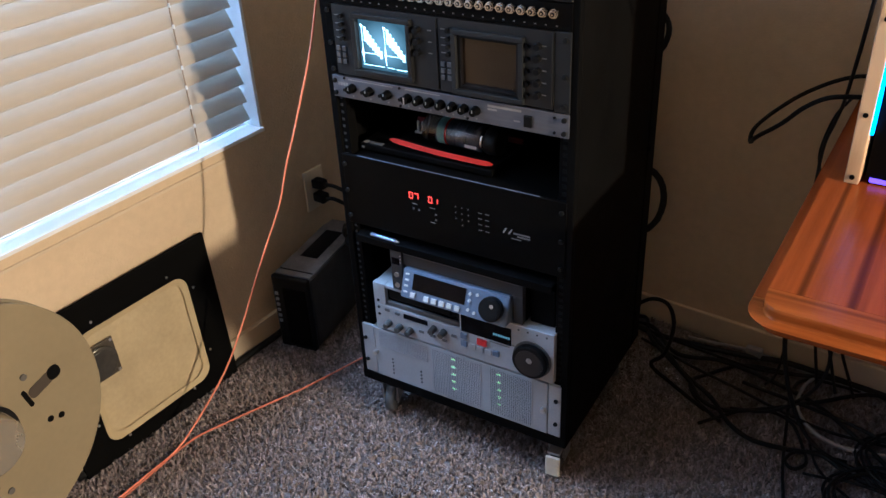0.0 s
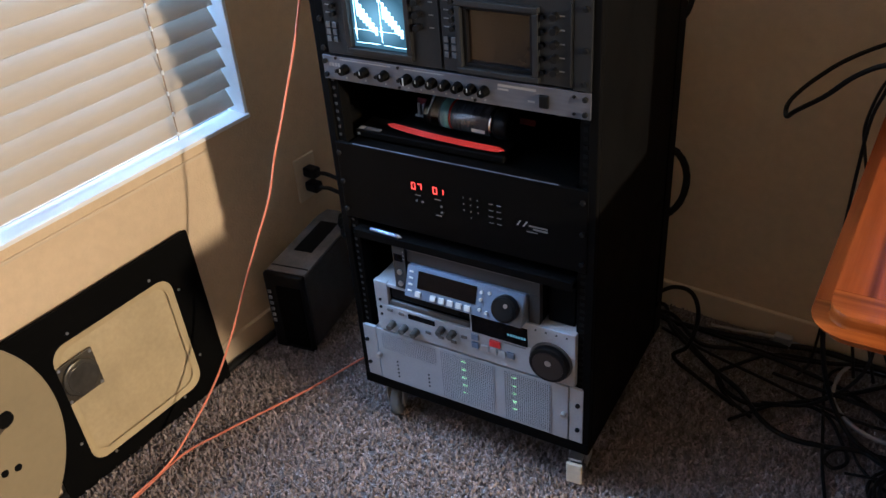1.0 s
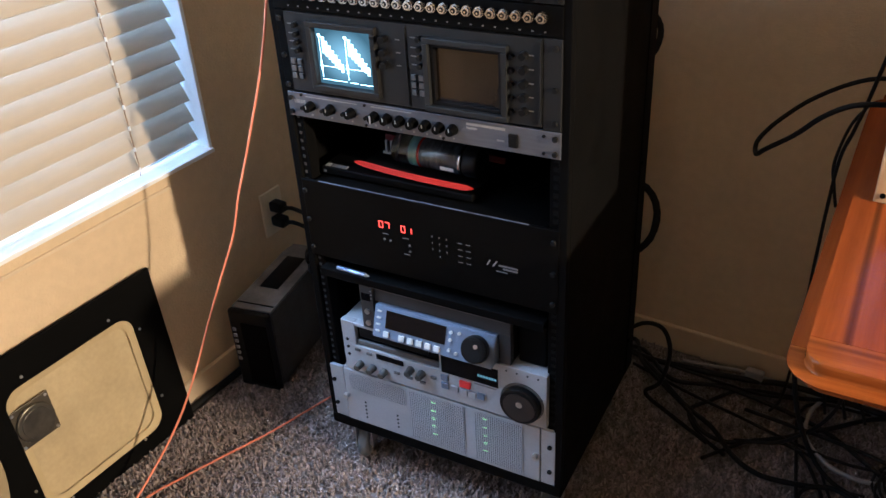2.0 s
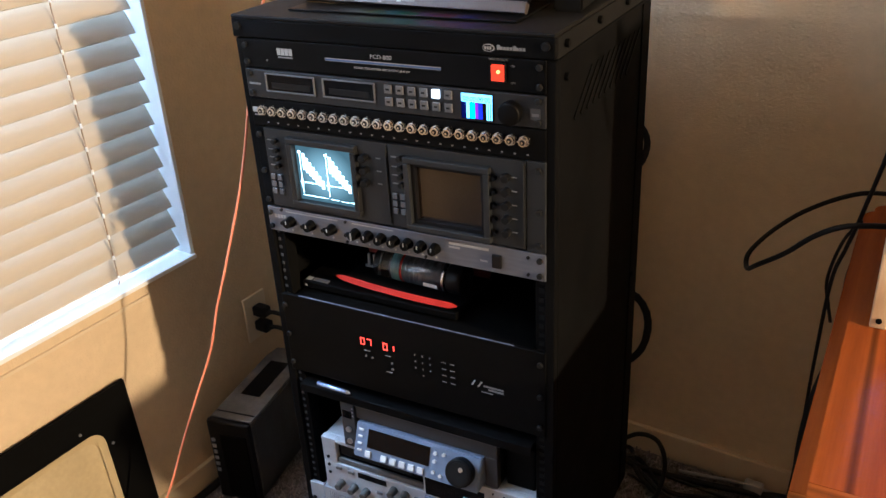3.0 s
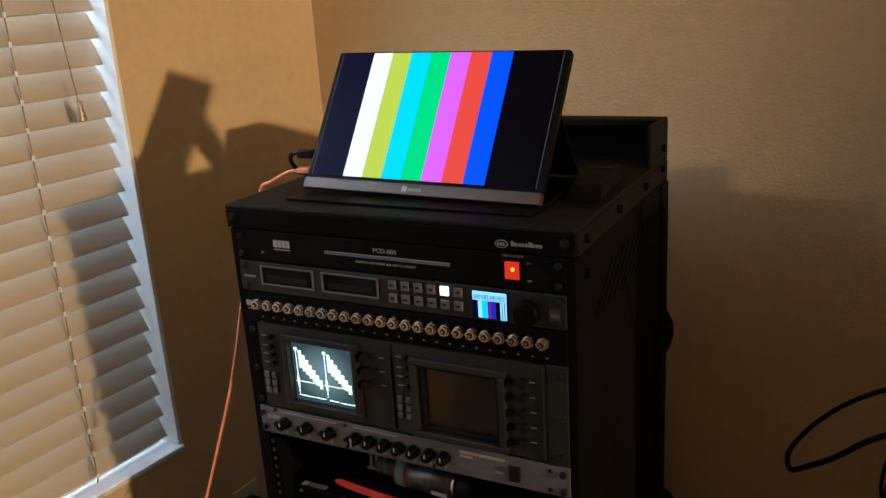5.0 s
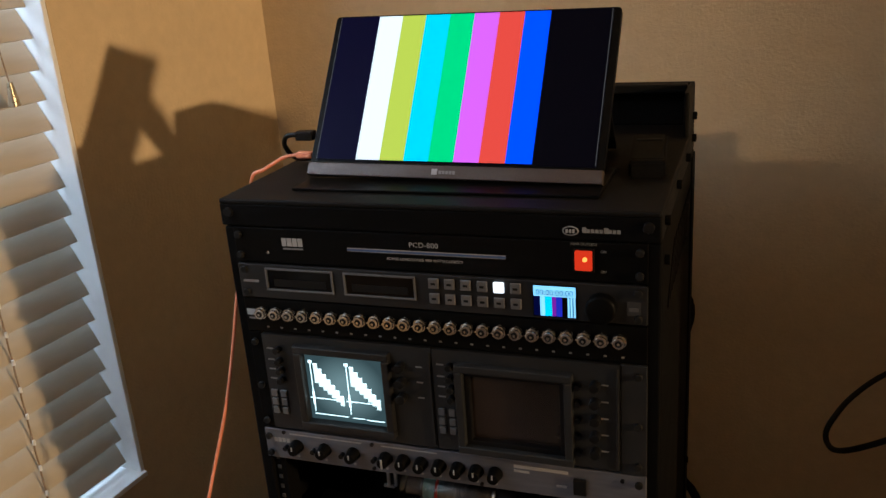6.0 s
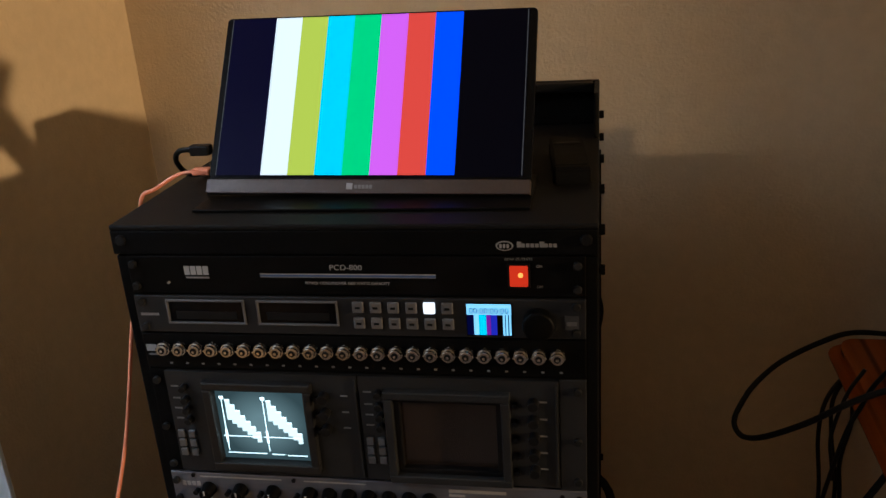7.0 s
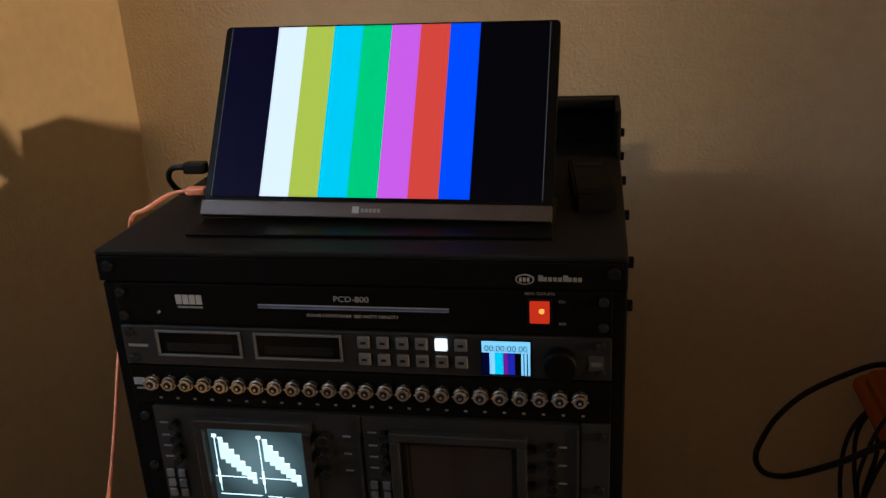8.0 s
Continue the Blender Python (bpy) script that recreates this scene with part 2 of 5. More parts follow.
G_VFD = glow("pale_counter_glow", (0.5, 0.9, 0.95), 0.3)
G_BLUE = glow("blue_led_strip", (0.05, 0.35, 1.0), 6.0)
BARS = [glow("bar_navy", (0.0014, 0.0014, 0.014), 2.7), glow("bar_white", (0.78, 0.92, 1.0), 2.7), glow("bar_yellow", (0.43, 0.56, 0.07), 2.7),
        glow("bar_cyan", (0.0, 0.60, 0.90), 2.7), glow("bar_green", (0.0, 0.60, 0.20), 2.7), glow("bar_magenta", (0.62, 0.11, 0.80), 2.7),
        glow("bar_red", (0.68, 0.06, 0.045), 2.7), glow("bar_blue", (0.0, 0.07, 0.98), 2.7), glow("bar_black", (0.0005, 0.0005, 0.0022), 2.7)]


# ---- building helpers ----
def part(name, bm, mat, parent=None, label="", smooth=False):
    me = bpy.data.meshes.new(name)
    bm.normal_update()
    bm.to_mesh(me)
    bm.free()
    me.materials.append(mat)
    if smooth:
        me.polygons.foreach_set("use_smooth", [True] * len(me.polygons))
    ob = new(name, me)
    if parent is not None:
        ob.parent = parent
    if label:
        ob["label"] = label
    return ob


def again(ob, x, y, z, parent=None):
    """Another object on the same mesh, moved."""
    o = new(ob.name.split(".")[0], ob.data)
    o.parent = parent if parent is not None else ob.parent
    o.location = (x, y, z)
    return o


def thing(name, at, label, category, group="", kind=""):
    e = new(name)
    e.matrix_world = at if isinstance(at, Matrix) else Matrix.Translation(at)
    e.empty_display_size = 0.02
    return tagged(e, label, category, group, kind)


def box(bm, x0, x1, y0, y1, z0, z1, bevel=0.0, seg=2):
    m = Matrix.Translation(((x0 + x1) / 2, (y0 + y1) / 2, (z0 + z1) / 2)) @ Matrix.Diagonal((x1 - x0, y1 - y0, z1 - z0, 1))
    r = bmesh.ops.create_cube(bm, size=1, matrix=m)
    if bevel:
        edges = list({e for v in r["verts"] for e in v.link_edges})
        bmesh.ops.bevel(bm, geom=edges, offset=bevel, segments=seg, profile=0.5, affect="EDGES")
    return bm


def boxes(*rows, bevel=0.0):
    bm = bmesh.new()
    for r in rows:
        box(bm, *r, bevel=bevel)
    return bm


TURN = {"x": Matrix.Rotation(radians(90), 4, "Y"), "y": Matrix.Rotation(radians(90), 4, "X"), "z": Matrix.Identity(4)}


def rod(bm, c, r, depth, axis="y", seg=20, r2=None, bevel=0.0):
    """A cylinder or cone; along y its second radius is at the front (-y)."""
    res = bmesh.ops.create_cone(bm, cap_ends=True, segments=seg, radius1=r, radius2=r if r2 is None else r2, depth=depth,
                                matrix=Matrix.Translation(c) @ TURN[axis])
    if bevel:
        edges = [e for e in {e for v in res["verts"] for e in v.link_edges} if any(len(f.verts) > 4 for f in e.link_faces)]
        bmesh.ops.bevel(bm, geom=edges, offset=bevel, segments=2, profile=0.5, affect="EDGES")
    return bm


def rods(*rows, **kw):
    bm = bmesh.new()
    for r in rows:
        rod(bm, *r, **kw)
    return bm


def frame_bm(x0, x1, z0, z1, y0, y1, w, bevel=0.0):
    """A rectangular frame in the x-z plane, of border w, without overlaps."""
    return boxes((x0, x1, y0, y1, z1 - w, z1), (x0, x1, y0, y1, z0, z0 + w),
                 (x0, x0 + w, y0, y1, z0 + w, z1 - w), (x1 - w, x1, y0, y1, z0 + w, z1 - w), bevel=bevel)


def smooth_path(points, step=8):
    p = [Vector(q) for q in points]
    p = [2 * p[0] - p[1]] + p + [2 * p[-1] - p[-2]]
    out = []
    for a, b, c, d in zip(p, p[1:], p[2:], p[3:]):
        for i in range(step):
            t = i / step
            out.append(0.5 * ((2 * b) + (c - a) * t + (2 * a - 5 * b + 4 * c - d) * t * t + (3 * b - a - 3 * c + d) * t ** 3))
    out.append(p[-2])
    return out


def tube_bm(points, r, seg=8, step=8, bm=None):
    bm = bm or bmesh.new()
    path = smooth_path(points, step) if step > 1 else [Vector(q) for q in points]
    rings, side = [], Vector((0, 0, 1))
    for i, p in enumerate(path):
        d = (path[min(i + 1, len(path) - 1)] - path[max(i - 1, 0)]).normalized()
        u = side - d * side.dot(d)
        if u.length < 1e-3:
            u = Vector((1, 0, 0)) - d * d.x
        u.normalize()
        side = u
        v = d.cross(u)
        rings.append([bm.verts.new(p + r * (math.cos(a) * u + math.sin(a) * v)) for a in (2 * math.pi * k / seg for k in range(seg))])
    for a, b in zip(rings, rings[1:]):
        for k in range(seg):
            bm.faces.new((a[k], a[(k + 1) % seg], b[(k + 1) % seg], b[k]))
    bm.faces.new(rings[0][::-1])
    bm.faces.new(rings[-1])
    return bm


def cable(name, points, r, mat, label, category="cable", parent=None, group="", step=8):
    ob = part(name, tube_bm(points, r, 8, step), mat, parent, smooth=True)
    if parent is None:
        tagged(ob, label, category, group)
    return ob


def words(name, text, x, y, z, size, mat, parent, align="LEFT", stretch=1.0):
    """Flat lettering on a front panel that faces -y."""
    cu = bpy.data.curves.new(name, "FONT")
    cu.body, cu.size, cu.align_x, cu.extrude = text, size, align, 0.0001
    tmp = bpy.data.objects.new(name, cu)
    scene.collection.objects.link(tmp)
    bpy.context.view_layer.update()
    me = bpy.data.meshes.new_from_object(tmp.evaluated_get(bpy.context.evaluated_depsgraph_get()))
    me.transform(Matrix.Rotation(radians(90), 4, "X") @ Matrix.Diagonal((stretch, 1, 1, 1)))
    bpy.data.objects.remove(tmp)
    me.materials.clear()
    me.materials.append(mat)
    ob = new(name, me)
    ob.parent, ob.location = parent, (x, y, z)
    return ob


def rounded_plate(bm, x0, x1, z0, z1, y0, y1, r, seg=6):
    pts = []
    for cx, cz, a0 in ((x1 - r, z1 - r, 0), (x0 + r, z1 - r, 90), (x0 + r, z0 + r, 180), (x1 - r, z0 + r, 270)):
        for k in range(seg + 1):
            a = radians(a0 + 90 * k / seg)
            pts.append((cx + r * math.cos(a), cz + r * math.sin(a)))
    f = [bm.verts.new((x, y0, z)) for x, z in pts]
    b = [bm.verts.new((x, y1, z)) for x, z in pts]
    n = len(pts)
    bm.faces.new(f)
    bm.faces.new(b[::-1])
    for k in range(n):
        bm.faces.new((f[(k + 1) % n], f[k], b[k], b[(k + 1) % n]))
    return bm


U = 0.04445
HALF = 0.2413

# ---- the room ----
LEFT = Matrix.Translation((-0.66, 0.10, 0)) @ Matrix.Rotation(-math.atan(0.085), 4, "Z")      # x out of the wall, y along it
BACK = Matrix.Translation((-0.607, 0.735, 0)) @ Matrix.Rotation(-math.atan(0.09), 4, "Z")       # x along the wall, y into it
HIGH = 2.44
WIN_U0, WIN_U1, WIN_Z0, WIN_Z1 = -0.95, 0.110, 0.570, 2.02


def setting(name, bm, mat, m=None, label="", category=""):
    ob = part(name, bm, mat)
    if m is not None:
        ob.matrix_world = m
    return tagged(ob, label, category, kind="structure")


setting("wall_west", boxes((-0.16, 0, WIN_U1, 0.78, 0, HIGH), (-0.16, 0, -3.1, -1.72, 0, HIGH), (-0.16, 0, -1.08, WIN_U0, 0, HIGH), (-0.16, 0, -1.72, -1.08, 0, WIN_Z0), (-0.16, 0, -1.72, -1.08, WIN_Z1, HIGH), (-0.16, 0, WIN_U0, WIN_U1, 0, WIN_Z0),
                           (-0.16, 0, WIN_U0, WIN_U1, WIN_Z1, HIGH)), WALL, LEFT, "beige textured plaster wall with a window opening", "wall")
setting("wall_north", boxes((-0.3, 2.95, 0, 0.12, 0, HIGH)), WALL, BACK, "plain beige textured plaster wall behind the rack", "wall")
setting("wall_east", boxes((2.25, 2.37, -0.24, 1.0, 0, HIGH), (2.25, 2.37, -2.8, -1.15, 0, HIGH), (2.25, 2.37, -1.15, -0.24, 2.05, HIGH)), WALL, None,
        "beige plaster wall with a doorway to the hall", "wall")
setting("wall_south", boxes((-1.2, 4.4, -2.92, -2.8, 0, HIGH)), WALL, None,
        "plain beige plaster wall", "wall")
setting("wall_hall", boxes((4.3, 4.4, -2.8, 1.0, 0, HIGH), (2.37, 4.3, 1.0, 1.1, 0, HIGH)), WALL, None, "beige plaster hall wall", "wall")
setting("ceiling", boxes((-1.2, 4.4, -2.92, 1.1, HIGH, HIGH + 0.1)), CEIL, None, "white textured ceiling", "ceiling")
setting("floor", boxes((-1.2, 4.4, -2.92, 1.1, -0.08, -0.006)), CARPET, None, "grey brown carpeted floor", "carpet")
setting("baseboard", boxes((0, 0.012, -3.0, 0.62, 0, 0.07), bevel=0.003), TRIM, LEFT, "beige painted baseboard", "baseboard")
setting("baseboard", boxes((0.02, 2.85, -0.012, 0, 0, 0.07), bevel=0.003), TRIM, BACK, "beige painted baseboard", "baseboard")
setting("trim", boxes((0, 0.005, WIN_U0 - 0.03, WIN_U1 - 0.135, WIN_Z0 - 0.033, WIN_Z0 - 0.025), bevel=0.002), TRIM, LEFT, "beige plaster ledge under the window", "sill")

window = thing("window_1", LEFT, "white window with closed cream slatted blinds", "window", kind="structure")
part("window_sill", boxes((-0.15, 0.006, WIN_U0, WIN_U1, WIN_Z0 - 0.004, WIN_Z0 + 0.006), bevel=0.002), WHITE_FRAME, window)
part("window_frame", boxes((-0.14, -0.001, WIN_U1 - 0.008, WIN_U1 + 0.002, WIN_Z0 + 0.005, WIN_Z1), (-0.14, -0.001, WIN_U0 - 0.002, WIN_U0 + 0.008, WIN_Z0 + 0.005, WIN_Z1),
                           (-0.14, -0.001, WIN_U0 + 0.008, WIN_U1 - 0.008, WIN_Z1 - 0.01, WIN_Z1), bevel=0.002), WHITE_FRAME, window)
part("sash_frame", boxes((-0.135, -0.10, WIN_U0 + 0.01, WIN_U1 - 0.01, WIN_Z0 + 0.006, WIN_Z0 + 0.05), (-0.135, -0.10, WIN_U0 + 0.01, WIN_U1 - 0.01, WIN_Z1 - 0.06, WIN_Z1 - 0.012),
                         (-0.135, -0.10, WIN_U1 - 0.05, WIN_U1 - 0.01, WIN_Z0 + 0.05, WIN_Z1 - 0.06), (-0.135, -0.10, WIN_U0 + 0.01, WIN_U0 + 0.05, WIN_Z0 + 0.05, WIN_Z1 - 0.06),
                         (-0.135, -0.10, -0.44, -0.40, WIN_Z0 + 0.05, WIN_Z1 - 0.06), bevel=0.003), WHITE_FRAME, window)
pane = part("pane", boxes((-0.120, -0.116, WIN_U0 + 0.05, WIN_U1 - 0.05, WIN_Z0 + 0.05, WIN_Z1 - 0.06)), GLASS, window)
pane.visible_shadow = False

# slatted blind: nearly flat slats, room edge down
PITCH, TILT_SLAT = 0.0457, 61
blind = thing("slatted_blind", LEFT, "cream vinyl slatted blind, lowered and tilted almost closed", "blind")
bm = bmesh.new()
n = 8
prof = [((k / n - 0.5) * 0.050, 0.0010 * (1 - (2 * k / n - 1) ** 2)) for k in range(n + 1)]
ca, sa = math.cos(radians(TILT_SLAT)), math.sin(radians(TILT_SLAT))
ends = []
for yy in (WIN_U0 + 0.012, WIN_U1 - 0.010):
    ends.append([[bm.verts.new((ca * a + sa * (b + h), yy, -sa * a + ca * (b + h))) for a, b in prof] for h in (0, -0.0026)])
for k in range(n):
    bm.faces.new((ends[0][0][k], ends[0][0][k + 1], ends[1][0][k + 1], ends[1][0][k]))
    bm.faces.new((ends[0][1][k + 1], ends[0][1][k], ends[1][1][k], ends[1][1][k + 1]))
    for e in (0, 1):
        bm.faces.new((ends[e][0][k], ends[e][0][k + 1], ends[e][1][k + 1], ends[e][1][k]))
for k in (0, n):
    bm.faces.new((ends[0][0][k], ends[1][0][k], ends[1][1][k], ends[0][1][k]))
slat = part("slat", bm, SLAT, blind)
SLAT_N = 29
SLAT_Z = WIN_Z0 + 0.0435
slat.location = (-0.042, 0, SLAT_Z)
for k in range(1, SLAT_N):
    again(slat, -0.042, 0, SLAT_Z + k * PITCH)
part("bottom_rail", boxes((-0.070, -0.050, WIN_U0 + 0.014, WIN_U1 - 0.012, WIN_Z0 + 0.0065, WIN_Z0 + 0.014), bevel=0.003), WHITE_FRAME, blind)
part("head_rail", boxes((-0.075, -0.012, WIN_U0 + 0.012, WIN_U1 - 0.012, WIN_Z1 - 0.075, WIN_Z1 - 0.014), bevel=0.004), SLAT, blind)
for u in (-0.066, -0.60):
    pts = []
    for k in range(SLAT_N):
        z = SLAT_Z + k * PITCH
        pts += [(-0.0265, u, z - 0.022), (-0.0285, u + 0.001, z + 0.010)]
    lc = part("ladder_cord", tube_bm([(-0.0300, u, WIN_Z0 + 0.008)] + pts, 0.0014, 6, 3), CORD, blind, "brown ladder cord")
    rung = None
    for k in range(SLAT_N):
        if rung is None:
            rung = part("rung_loop", rods(((0, 0, 0), 0.0024, 0.009, "z", 8), bevel=0.0006), WHITE_FRAME, lc)
            rung.location = (-0.0250, u, SLAT_Z - 0.020)
        else:
            again(rung, -0.0250, u, SLAT_Z - 0.020 + k * PITCH)
part("pull_cord", tube_bm([(-0.006, -0.005, 1.94), (-0.004, -0.004, 1.6), (-0.004, 0.010, 1.40), (-0.003, 0.020, 1.27)], 0.0012, 6, 4), CORD, blind)
part("tassel", rods(((-0.003, 0.021, 1.253), 0.009, 0.034, "z"), r2=0.004, bevel=0.001), REEL_HUB, blind, "ivory cord tassel")

# carpet pile
rng = np.random.default_rng(4)
N = 115000
px, py = rng.uniform(-0.72, 1.25, N), rng.uniform(-0.85, 0.74, N)
keep = (px > -0.66 + 0.085 * (py - 0.1) + 0.012) & (py < 0.735 - 0.09 * (px + 0.607) - 0.012)
px, py = px[keep], py[keep]
N = len(px)
lean = rng.normal(0, 0.0045, (N, 2))
hgt = rng.uniform(0.006, 0.016, N)
wid = rng.uniform(0.0018, 0.0036, N)
ang = rng.uniform(0, 6.28, N)
V = np.zeros((N, 6, 3))
for k in range(3):
    a = ang + k * 2.0944
    V[:, k] = np.stack([px + wid * np.cos(a), py + wid * np.sin(a), np.full(N, -0.007)], 1)
    V[:, 3 + k] = np.stack([px + lean[:, 0] + 0.8 * wid * np.cos(a + 0.5), py + lean[:, 1] + 0.8 * wid * np.sin(a + 0.5), hgt - 0.008], 1)
base = (np.arange(N) * 6)[:, None]
F = np.concatenate([base + np.array([[3, 4, 5]]), base + np.array([[0, 1, 4]]), base + np.array([[0, 4, 3]]), base + np.array([[1, 2, 5]]), base + np.array([[1, 5, 4]]),
                    base + np.array([[2, 0, 3]]), base + np.array([[2, 3, 5]])])
me = bpy.data.meshes.new("carpet_pile")
me.from_pydata(V.reshape(-1, 3).tolist(), [], F.tolist())
me.materials.append(TUFT)
tagged(new("carpet_pile", me), "speckled grey brown cut pile carpet", "carpet", kind="stuff")


# ---- the rack ----
RX, RD, RTOP = 0.254, 0.425, 1.147
rack = thing("equipment_rack", (0, 0, 0), "tall black steel equipment rack on casters, filled with video gear", "rack")
for s in (-1, 1):
    part("side_panel", boxes((min(s * RX, s * (RX - 0.006)), max(s * RX, s * (RX - 0.006)), 0.012, RD, 0.105, 1.112), bevel=0.002), BLACK, rack)
    part("corner_post", boxes((min(s * RX, s * (RX - 0.016)), max(s * RX, s * (RX - 0.016)), -0.002, 0.012, 0.105, 1.112), bevel=0.002), BLACK, rack)
    part("mounting_rail", boxes((min(s * 0.242, s * 0.222), max(s * 0.242, s * 0.222), 0.004, 0.030, 0.13, 1.112), bevel=0.001), BLACK, rack)
    part("rear_post", boxes((min(s * (RX - 0.007), s * (RX - 0.05)), max(s * (RX - 0.007), s * (RX - 0.05)), RD - 0.03, RD, 0.13, 1.112), bevel=0.002), BLACK, rack)
    part("side_seam", boxes((min(s * RX, s * (RX + 0.0025)), max(s * RX, s * (RX + 0.0025)), RD - 0.045, RD - 0.002, 0.11, 1.108), bevel=0.001), BLACK, rack)
part("top_panel", boxes((-RX, RX, -0.006, RD, RTOP - 0.006, RTOP), bevel=0.002), BLACK_TOP, rack, "dusty black top panel")
part("top_fascia", boxes((-RX, RX, -0.006, 0.004, 1.1145, RTOP - 0.006), bevel=0.0015), BLACK, rack)
for s in (-1, 1):
    part("top_side_flange", boxes((min(s * RX, s * (RX - 0.006)), max(s * RX, s * (RX - 0.006)), 0.004, RD, 1.113, RTOP - 0.0065), bevel=0.001), BLACK_TOP, rack)
for s in (-1, 1):
    part("fascia_screw", rods(((s * 0.242, -0.0075, 1.131), 0.0058, 0.005, "y", 12), bevel=0.0012), PLASTIC, rack)
part("back_panel", boxes((-RX + 0.006, RX - 0.006, RD - 0.008, RD - 0.002, 0.13, 1.11)), BLACK, rack)
part("base_frame", boxes((-RX, RX, -0.004, RD, 0.102, 0.1285), bevel=0.003), BLACK, rack)
# raised trough along the rear of the top
part("rear_trough_back", boxes((-RX, RX, RD - 0.012, RD, RTOP, 1.207), bevel=0.002), BLACK_TOP, rack)
part("rear_trough_lip", boxes((-RX + 0.008, RX - 0.008, RD - 0.030, RD - 0.0125, 1.195, 1.207), bevel=0.002), BLACK_TOP, rack)
for s in (-1, 1):
    part("rear_trough_end", boxes((min(s * RX, s * (RX - 0.007)), max(s * RX, s * (RX - 0.007)), RD - 0.10, RD - 0.0125, RTOP + 0.0005, 1.207), bevel=0.002), BLACK_TOP, rack)
# side vents and screws
vent = part("vent_slot", boxes((RX + 0.0002, RX + 0.0016, -0.0025, 0.0025, -0.045, 0.045)), PANEL_BLACK, rack)
vent.matrix_local = pose(0, 0.10, 1.045, -52, 0, 0)
for k in range(1, 10):
    v = again(vent, 0, 0, 0)
    v.matrix_local = pose(0, 0.10 + 0.026 * k, 1.045, -52, 0, 0)
bolt = part("bolt", rods(((0, 0, 0), 0.0055, 0.006, "x", 10), bevel=0.001), BLACK, rack)
bolt.location = (RX + 0.003, 0.03, 1.128)
for y, z in ((0.03, 1.085), (0.16, 1.130), (0.29, 1.130), (0.385, 1.135), (0.39, 1.165), (0.385, 0.62), (0.385, 0.2)):
    again(bolt, RX + 0.003, y, z)
hole = part("rail_nut", boxes((-0.0028, 0.0028, -0.001, 0.0005, -0.0028, 0.0028), bevel=0.0008), DARK_GREY, rack, "small dull rail nut")
hole.location = (-0.232, 0.0035, 0.275)
for k in range(1, 36):
    again(hole, -0.232, 0.0035, 0.275 + k * U / 3)
nut = part("rail_hole", boxes((-0.004, 0.004, -0.0008, 0.0005, -0.004, 0.004)), BLACK_TOP, rack)
nut.location = (0.232, 0.0035, 0.275)
for k in range(1, 36):
    again(nut, 0.232, 0.0035, 0.275 + k * U / 3)


def caster(x, y, turn, brake):
    c = thing("caster", pose(x, y, 0, 0, 0, turn), "grey rubber swivel caster" + (" with a pale brake pedal" if brake else "") + " under the rack", "caster", "rack casters")
    part("wheel", rods(((0, 0, 0.036), 0.036, 0.022, "x", 28), bevel=0.005), material("grey_rubber", (0.10, 0.11, 0.12), 0.6, spots=0.2, scale=30), c, smooth=True)
    part("hub", rods(((0, 0, 0.036), 0.014, 0.028, "x", 16), bevel=0.002), STEEL, c)
    part("fork", boxes((-0.019, -0.0155, -0.018, 0.018, 0.028, 0.088), (0.0155, 0.019, -0.018, 0.018, 0.028, 0.088), (-0.019, 0.019, -0.018, 0.018, 0.0885, 0.092), bevel=0.001), STEEL, c)
    part("swivel", rods(((0, 0, 0.0965), 0.02, 0.009, "z", 20)), STEEL, c)
    if brake:
        part("brake_pedal", boxes((-0.016, 0.016, -0.050, -0.042, 0.006, 0.058), bevel=0.003), material("cream_pedal", (0.60, 0.57, 0.48), 0.45, spots=0.1, scale=60), c, "cream brake pedal")
        part("pedal_arm", boxes((-0.014, 0.014, -0.042, -0.012, 0.060, 0.066), bevel=0.001), STEEL, c)


caster(-0.205, 0.036, 18, False)
caster(0.218, 0.052, 6, True)
caster(-0.205, 0.385, -30, False)
caster(0.205, 0.385, 40, False)


def ear_screws(parent, z, mat=None, x=0.2335):
    """Four rack screws on a unit's ears; z: heights of the pairs."""
    first = None
    for zz in z:
        for s in (-1, 1):
            if first is None:
                first = part("rack_screw", rods(((0, 0, 0), 0.0045, 0.005, "y", 12), bevel=0.0012), mat or RUBBER, parent)
                first.location = (s * x, -0.008, zz)
            else:
                again(first, s * x, -0.008, zz)


def rack_unit(name, z, h, depth, mat, label, category, thick=0.005, body=BLACK):
    e = thing(name, (0, 0, z), label, category)
    part("front_panel", boxes((-HALF, HALF, -thick, 0.003, 0.0006, h - 0.0006), bevel=0.0012), mat, e)
    part("chassis", boxes((-0.215, 0.215, 0.0035, depth, 0.001, h - 0.001)), body, e)
    return e


# power conditioner
Z = 1.069
pc = rack_unit("power_conditioner", Z, 0.0445, 0.20, PANEL_BLACK, "black rack power conditioner with a lit red rocker switch", "power conditioner")
Y = -0.0054
for k, (x0, x1) in enumerate(((-0.177, -0.171), (-0.170, -0.164), (-0.163, -0.157), (-0.156, -0.150))):
    part("logo_bar", boxes((x0, x1, Y - 0.0003, Y, 0.0225, 0.0325)), PRINT, pc, "white maker's mark")
part("logo_line", boxes((-0.176, -0.150, Y - 0.0003, Y, 0.0185, 0.0205)), PRINT_DIM, pc)
words("model_lettering", "PCD-800", 0.0, Y, 0.0288, 0.0080, PRINT, pc, "CENTER", 1.15)
part("blue_stripe", boxes((-0.093, 0.093, Y - 0.0002, Y, 0.0206, 0.0244)), PRINT_BLUE, pc)
part("white_stripe", boxes((-0.093, 0.093, Y - 0.0006, Y - 0.0003, 0.0236, 0.0246)), PRINT, pc)
